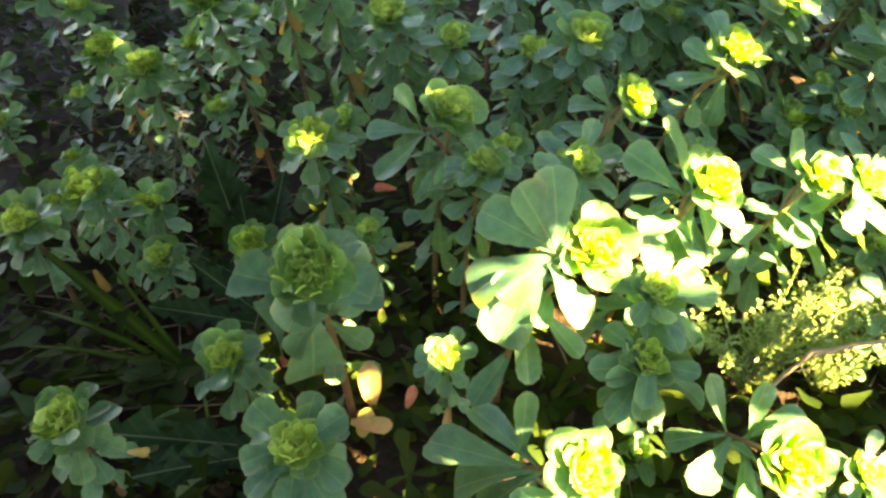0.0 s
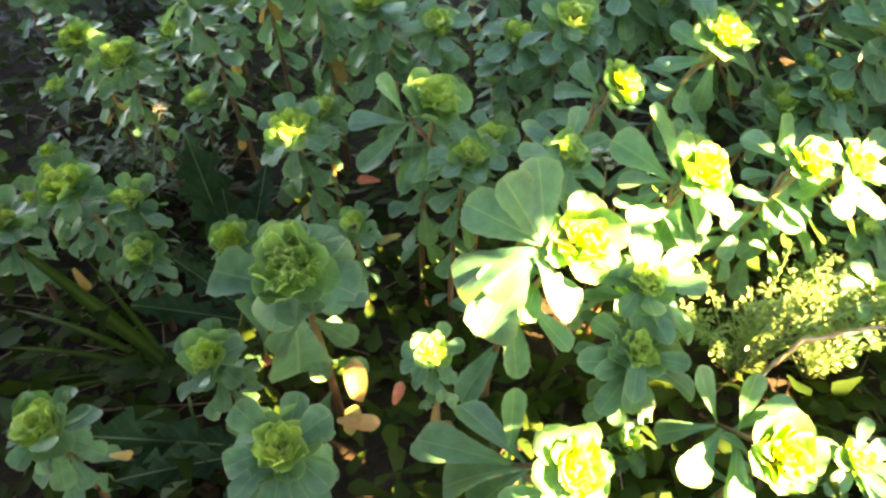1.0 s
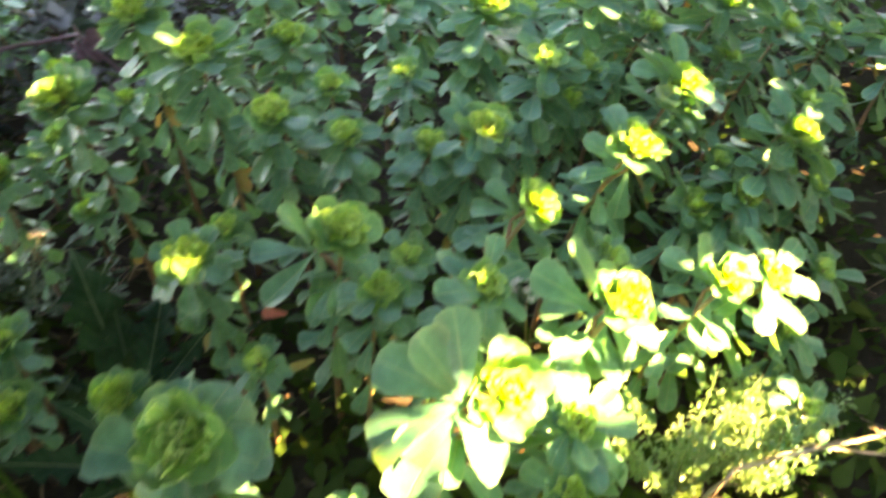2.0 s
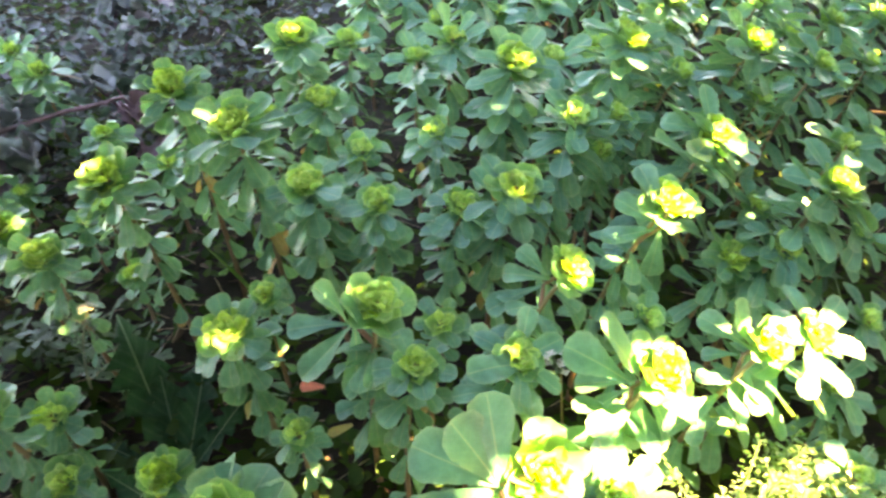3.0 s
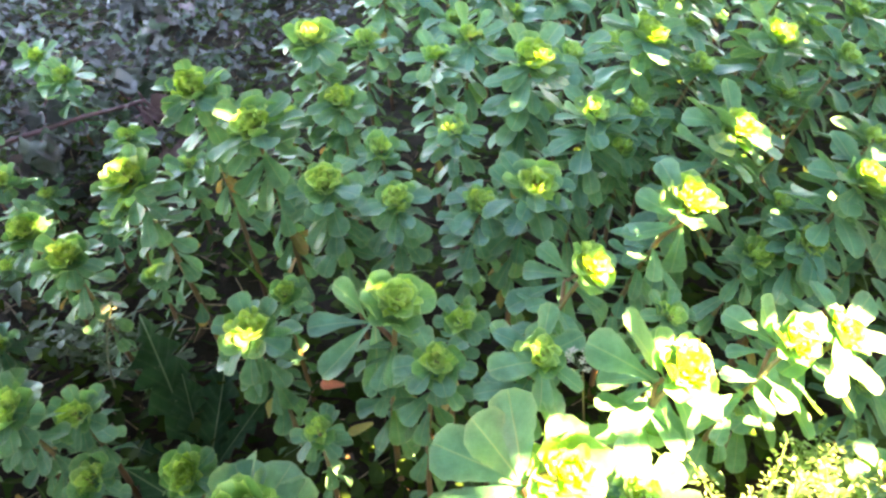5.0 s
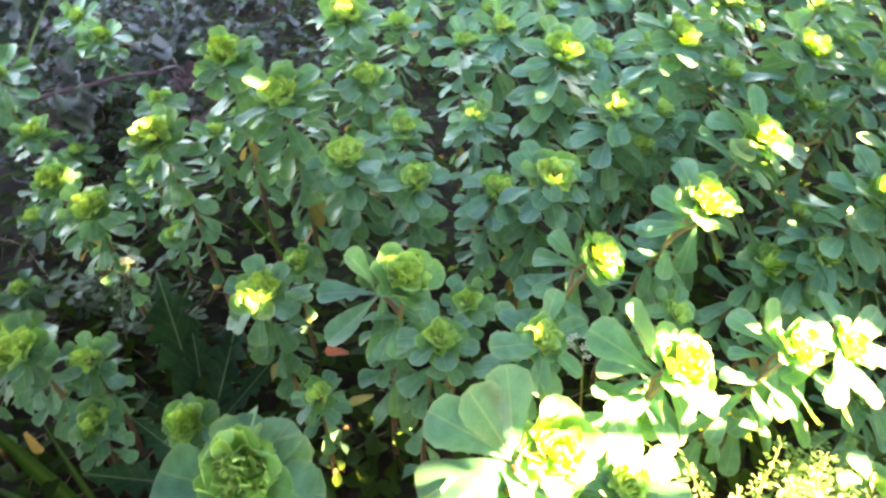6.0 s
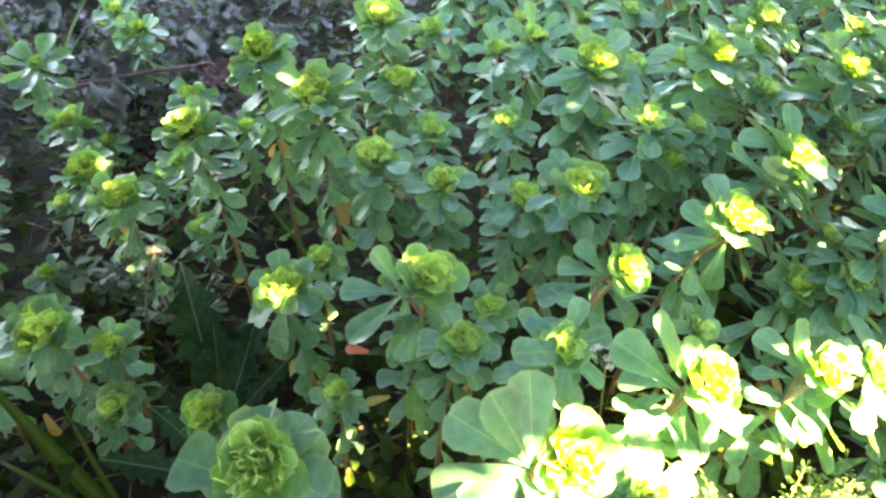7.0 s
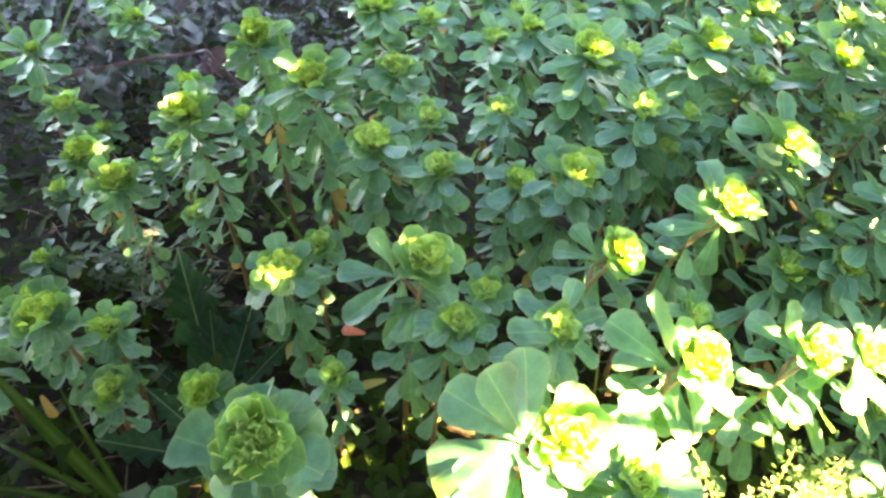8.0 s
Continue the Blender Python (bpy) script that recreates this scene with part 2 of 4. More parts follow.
def tube(points, radii, sides=6):
    """Verts and faces of a round stalk through the points."""
    verts, faces = [], []
    pts = [Vector(p) for p in points]
    for i, p in enumerate(pts):
        d = (pts[min(i + 1, len(pts) - 1)] - pts[max(i - 1, 0)]).normalized()
        u = d.cross(Vector((0.3, 1, 0.2))).normalized()
        w = d.cross(u)
        for k in range(sides):
            a = 2 * math.pi * k / sides
            verts.append(p + radii[i] * (math.cos(a) * u + math.sin(a) * w))
    for i in range(len(pts) - 1):
        for k in range(sides):
            faces.append((i * sides + k, i * sides + (k + 1) % sides, (i + 1) * sides + (k + 1) % sides, (i + 1) * sides + k))
    faces.append(tuple(range(sides))[::-1])
    faces.append(tuple(range((len(pts) - 1) * sides, len(pts) * sides)))
    return verts, faces


def joined(name, pieces, material, smooth=True, margin=None):
    """One mesh of many (verts, faces, pose) pieces."""
    verts, faces = [], []
    for v, f, m in pieces:
        k = len(verts)
        verts += [m @ Vector(p) for p in v] if m is not None else [Vector(p) for p in v]
        faces += [tuple(i + k for i in face) for face in f]
    return mesh(name, verts, faces, material, smooth, margin)


def leaf_pose(place, out, up, length, width=None):
    """The pose of a leaf whose base is at place, that points along out, with its upper side to up."""
    x = Vector(out).normalized()
    y = Vector(up).cross(x)
    y = y.normalized() if y.length > 1e-5 else Vector((0, 1, 0))
    z = x.cross(y)
    s = length
    w = width or length
    return Matrix.Translation(place) @ Matrix(((x.x * s, y.x * w, z.x * s, 0), (x.y * s, y.y * w, z.y * s, 0), (x.z * s, y.z * w, z.z * s, 0), (0, 0, 0, 1)))


def ground_at(x, y):
    near = max(0.0, min(1.0, 2.4 - 1.2 * math.hypot(x, y - 0.4)))
    fine = 0.012 * (noise.noise((x * 4, y * 4, 0.3)) + 0.5 * noise.noise((x * 13, y * 13, 4.0))) + 0.004 * noise.noise((x * 45, y * 45, 9.0))
    return GROUND + 0.10 * max(0.0, min(1.5, y - 0.45)) + near * fine + 0.03 * noise.noise((x * 0.6, y * 0.6, 5.0)) * (1 - near)


# ---------------------------------------------------------------- ground
def build_ground():
    def steps():
        near = [-1.2 + 0.016 * i for i in range(176)]
        far = [1.62 * 1.35 ** i for i in range(1, 13)]
        return [-v for v in far[::-1]] + near + far
    xs = steps()
    ys = [v + 0.4 for v in xs]
    verts = [(x, y, ground_at(x, y) + (0.15 * noise.noise((x * 0.2, y * 0.2, 0)) if abs(x) > 3 or abs(y) > 3.5 else 0)) for y in ys for x in xs]
    n = len(xs)
    faces = [(j * n + i, j * n + i + 1, (j + 1) * n + i + 1, (j + 1) * n + i) for j in range(len(ys) - 1) for i in range(n - 1)]
    tagged(new("ground", mesh("ground", verts, faces, SOIL)), "dark crumbly soil under the weeds", "ground", kind="structure")


build_ground()

# ---------------------------------------------------------------- spurge plants
LEAF_MESHES = [leaf_mesh("leaf", LEAF, obovate if i % 2 else spatulate, w, b, f, c, 0.035, wv, 13, 5, i)
               for i, (w, b, f, c, wv) in enumerate([(0.37, -0.5, 0.12, 0.18, 0.08), (0.31, -0.9, 0.10, 0.2, 0.09), (0.39, -0.15, 0.14, 0.2, 0.08),
                                                     (0.32, 0.25, 0.15, 0.25, 0.07), (0.38, -0.7, 0.08, -0.1, 0.10), (0.30, -0.35, 0.20, 0.1, 0.10)])]
LONG_MESHES = [leaf_mesh("leaf", LEAF, obovate if i % 2 else oblong, w, b, f, c, 0.035, wv, 13, 5, 10 + i)
               for i, (w, b, f, c, wv) in enumerate([(0.26, -0.4, 0.14, 0.15, 0.08), (0.28, -0.7, 0.12, 0.15, 0.09), (0.29, -0.1, 0.16, 0.15, 0.08), (0.25, 0.3, 0.18, 0.2, 0.07), (0.30, -0.5, 0.10, 0.0, 0.10)])]
WHORL_MESHES = [leaf_mesh("leaf", LEAF, obovate, w, b, f, c, 0.025, wv, 15, 7, 50 + i)
                for i, (w, b, f, c, wv) in enumerate([(0.30, -0.45, 0.12, 0.14, 0.08), (0.27, -0.75, 0.14, 0.15, 0.11), (0.32, -0.2, 0.16, 0.15, 0.10), (0.29, 0.2, 0.14, 0.2, 0.10)])]
OUTER_MESHES = [leaf_mesh("outer_bract", OUTER, ovate, w, b, f, c, 0.015, wv, 10, 5, 30 + i)
                for i, (w, b, f, c, wv) in enumerate([(0.50, 0.45, 0.10, 0.28, 0.20), (0.54, 0.7, 0.08, 0.30, 0.24), (0.47, 0.2, 0.12, 0.26, 0.24)])]
COLLAR_MESHES = [leaf_mesh("outer_bract", LEAF, ovate, w, b, f, c, 0.02, wv, 10, 5, 90 + i)
                 for i, (w, b, f, c, wv) in enumerate([(0.50, 0.1, 0.10, 0.22, 0.22), (0.56, -0.3, 0.08, 0.20, 0.26), (0.47, -0.1, 0.12, 0.24, 0.24)])]
MIDDLE_MESHES = [leaf_mesh("bract", MIDDLE, fan, w, b, f, c, 0.03, wv, 10, 5, 80 + i)
                 for i, (w, b, f, c, wv) in enumerate([(0.56, 0.5, 0.22, 0.25, 0.18), (0.62, 0.7, 0.18, 0.3, 0.22), (0.52, 0.3, 0.26, 0.2, 0.24)])]
BRACT_MESHES = [leaf_mesh("bract", BRACT, fan, w, b, f, c, 0.03, wv, 9, 5, 20 + i)
                for i, (w, b, f, c, wv) in enumerate([(0.58, 0.6, 0.20, 0.30, 0.20), (0.64, 0.85, 0.16, 0.35, 0.24), (0.54, 0.4, 0.24, 0.25, 0.26)])]
ROSETTE_MESHES = [leaf_mesh("bract", ROSE, fan, w, b, f, c, 0.04, wv, 9, 5, 70 + i)
                  for i, (w, b, f, c, wv) in enumerate([(0.60, 0.55, 0.26, 0.20, 0.22), (0.66, 0.3, 0.22, 0.25, 0.28), (0.56, 0.7, 0.34, 0.15, 0.22), (0.62, -0.25, 0.28, 0.20, 0.30)])]
OLD_MESHES = [mesh("withered_leaf", *blade(oblong, w, b, f, c, 0.02, 0.10, 10, 5, 40 + i), mt)
              for i, (w, b, f, c, mt) in enumerate([(0.25, -0.8, 0.10, 0.2, OLD), (0.23, -0.3, 0.14, 0.2, OLD), (0.26, -0.5, 0.10, 0.2, RED)])]


def head_heart(seed, count, reach, material=HEART):
    """The crowded middle of a flower head, radius 1: small green cups with young bracts folded round them."""
    rng = random.Random(seed)
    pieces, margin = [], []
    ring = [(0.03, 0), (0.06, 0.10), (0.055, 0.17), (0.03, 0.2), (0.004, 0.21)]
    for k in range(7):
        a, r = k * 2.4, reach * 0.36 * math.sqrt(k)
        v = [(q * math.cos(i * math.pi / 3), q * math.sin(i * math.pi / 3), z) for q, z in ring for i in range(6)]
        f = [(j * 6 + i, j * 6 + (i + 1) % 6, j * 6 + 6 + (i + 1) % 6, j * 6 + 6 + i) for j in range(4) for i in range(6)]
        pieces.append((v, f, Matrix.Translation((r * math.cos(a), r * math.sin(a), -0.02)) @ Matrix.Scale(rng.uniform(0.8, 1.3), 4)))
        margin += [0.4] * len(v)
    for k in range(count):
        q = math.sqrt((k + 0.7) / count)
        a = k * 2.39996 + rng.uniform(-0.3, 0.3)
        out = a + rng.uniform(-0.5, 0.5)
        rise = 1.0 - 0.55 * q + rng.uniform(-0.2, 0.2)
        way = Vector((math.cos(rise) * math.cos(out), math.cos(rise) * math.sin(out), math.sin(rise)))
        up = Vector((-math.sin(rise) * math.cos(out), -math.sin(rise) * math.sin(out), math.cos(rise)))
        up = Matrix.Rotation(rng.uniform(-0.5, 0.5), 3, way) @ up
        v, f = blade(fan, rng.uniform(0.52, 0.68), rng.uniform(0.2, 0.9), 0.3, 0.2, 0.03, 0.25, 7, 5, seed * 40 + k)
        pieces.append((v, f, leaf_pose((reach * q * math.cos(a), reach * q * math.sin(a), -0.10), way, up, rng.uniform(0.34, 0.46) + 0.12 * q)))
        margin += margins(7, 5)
    return joined("flower_head", pieces, material, True, margin)


SMALL_HEARTS = [head_heart(200 + k, 5, 0.20) for k in range(4)]
FULL_HEARTS = [head_heart(210 + k, 9, 0.30) for k in range(5)]
ROSE_HEARTS = [head_heart(220 + k, 12, 0.34, ROSE) for k in range(2)]
GOLDEN = 2.39996


def spurge(head, radius, length, lean=(0.15, 0.0), count=16, rich=True, seed=0, old=(), label="", bare=0.2, whorl=None):
    """A spurge plant: a reddish stem with a spiral of blunt leaves, a whorl under the head, and a cupped head of yellow-green bracts."""
    rng = random.Random(seed * 7 + 1)
    hx, hy, hz = head
    height = hz - ground_at(hx, hy)
    bx, by = hx - lean[0] * height, hy - lean[1] * height
    foot = Vector((bx, by, ground_at(bx, by) - 0.003))
    top = Vector(head) - foot
    bend = Vector((rng.uniform(-0.004, 0.004), rng.uniform(-0.004, 0.004), top.z * 0.55))
    plant = thing("spurge_plant", foot, label or "green spurge weed with reddish stem and yellow-green leafy head", "weed", "spurge plants")

    def along(u):
        return 2 * u * (1 - u) * bend + u * u * top

    def heading(u):
        return ((1 - u) * bend + u * (top - bend)).normalized()

    long_leaved = hx > 0.08 + 0.05 * math.sin(seed)
    shapes = LONG_MESHES if long_leaved else LEAF_MESHES
    length *= 1.16 if long_leaved else 1.0
    pts = [along(i / 7) for i in range(8)]
    thick = 0.0012 + 0.0009 * min(1.4, radius / 0.018)
    part("stem", mesh("stem", *tube(pts, [thick * (1.25 - 0.5 * i / 7) for i in range(8)], 7), STEM), plant)

    def add(name, meshes, base, axis, phi, rise, size, parent=plant, roll=0.0, droop=0.0):
        ref = axis.cross(Vector((0.2, 1, 0.1))).normalized()
        out = Matrix.Rotation(phi, 3, axis) @ ref
        way = math.cos(rise) * out + math.sin(rise) * axis
        way.z -= droop
        up = -math.sin(rise) * out + math.cos(rise) * axis
        up = Matrix.Rotation(roll, 3, way.normalized()) @ up
        return part(name, rng.choice(meshes), parent, leaf_pose(base, way, up, size, size * rng.uniform(0.9, 1.1)))

    # leaves up the stem
    turn = rng.uniform(0, 6.28)
    count = int(count * ((0.9 if hy < 0.32 else 1.7) if whorl else 2.15 if rich else 1.85))
    reach = 0.80 if whorl else 0.96
    for i in range(count):
        f = i / max(1, count - 1)
        u = bare + (reach - bare) * f ** 0.5
        axis = heading(u)
        size = length * (0.70 if whorl else 0.80 + 0.30 * f) * rng.uniform(0.9, 1.2)
        rise = -0.45 + 0.55 * f + rng.uniform(-0.25, 0.25)
        dead = f < 0.35 and rng.random() < 0.07
        add("leaf", OLD_MESHES[:2] if dead else shapes, along(u), axis, turn + i * GOLDEN + rng.uniform(-0.25, 0.25), rise, size, roll=rng.uniform(-0.3, 0.3), droop=0.3 * (1 - f))
    # whorl under the head
    axis = (0.55 * heading(1.0) + Vector((0.03, -0.50, 0.42))).normalized()
    if whorl:
        base = Vector(whorl[0]) - foot
        for tip in whorl[1]:
            node = base.lerp(top, rng.uniform(-0.12, 0.38))
            way = Vector(tip) - foot - node
            side = way.cross(Vector((0, 0, 1))).normalized()
            up = (side.cross(way)).normalized() + (Vector((0.0, -0.7, 0.0)) if tip[2] > whorl[0][2] + 0.012 else Vector((0.25, -0.3, 0.2)))
            up += Vector((rng.uniform(-0.4, 0.4), rng.uniform(-0.25, 0.25), 0))
            part("leaf", (LEAF_MESHES if seed < 2 else WHORL_MESHES)[rng.randrange(4)], plant, leaf_pose(node, way, up, way.length * 1.05, way.length * rng.uniform(0.95, 1.1) * (0.8 if hy < 0.3 else 1.35 if seed == 1 else 1.0)))
        shoot = tube([along(0.8), (along(0.8) + base) / 2 + Vector((0, 0, 0.002)), base, (base + top) / 2, top - axis * radius * 0.2], [thick * 0.8] * 5, 6)
        part("stem", mesh("stem", *shoot, STEM), plant)
    else:
        for k in range(6):
            add("leaf", shapes[:4], top - axis * radius * 0.5, axis, turn + k * 2 * math.pi / 6 + rng.uniform(-0.2, 0.2), rng.uniform(0.0, 0.45), length * rng.uniform(0.95, 1.15), roll=rng.uniform(-0.2, 0.2))
    # the head: cupped rings of bracts round a crowded heart
    big = radius > 0.024
    radius *= 1.20 if big else 1.26
    axis = (axis + Vector((rng.uniform(-0.14, 0.14), rng.uniform(-0.10, 0.14), 0))).normalized()
    core = part("flower_head", rng.choice(ROSE_HEARTS if big else FULL_HEARTS if rich else SMALL_HEARTS), plant,
                Matrix.Translation(top - axis * radius * 0.1) @ axis.to_track_quat("Z", "Y").to_matrix().to_4x4() @ Matrix.Rotation(rng.uniform(0, 6.28), 4, "Z") @ Matrix.Scale(radius, 4))
    flat = Vector((0, 0, 1))
    spin = rng.uniform(0, 6.28)

    def bracts(count, shapes, low, rise, size, inset, turned, name="bract"):
        for k in range(count):
            a = spin + turned + k * 2 * math.pi / count + rng.uniform(-0.22, 0.22)
            add(name, shapes, Vector((inset * math.cos(a), inset * math.sin(a), low)), flat, a, rise + rng.uniform(-0.18, 0.18), size * rng.uniform(0.88, 1.12), core, rng.uniform(-0.28, 0.28))

    if big:
        bracts(8, COLLAR_MESHES, -0.52, -0.15, 1.20, 0.05, 0.0, "outer_bract")
        bracts(8, OUTER_MESHES, -0.42, 0.22, 0.98, 0.08, 0.4, "outer_bract")
        bracts(11, ROSETTE_MESHES, -0.30, 0.42, 0.50, 0.64, 0.3)
        bracts(11, ROSETTE_MESHES, -0.20, 0.55, 0.46, 0.46, 0.1)
        bracts(8, ROSETTE_MESHES, -0.14, 0.75, 0.42, 0.28, 0.6)
    else:
        bracts(6 if rich else 5, OUTER_MESHES, -0.45, 0.22, 1.12, 0.05, 0.0, "outer_bract")
        bracts(6 if rich else 5, MIDDLE_MESHES, -0.40, 0.42, 0.90, 0.06, 0.55)
        if rich:
            bracts(6, BRACT_MESHES, -0.26, 0.62, 0.66, 0.10, 0.2)
    # withered leaves that hang on it: place, direction, length, red or not
    for place, way, size, red in old:
        part("leaf", OLD_MESHES[2 if red else rng.randrange(2)], plant, leaf_pose(Vector(place) - foot, way, (0.1, -0.6, 0.8), size * 0.8),
             "reddened withering leaf" if red else "yellowed withering leaf")
    return plant


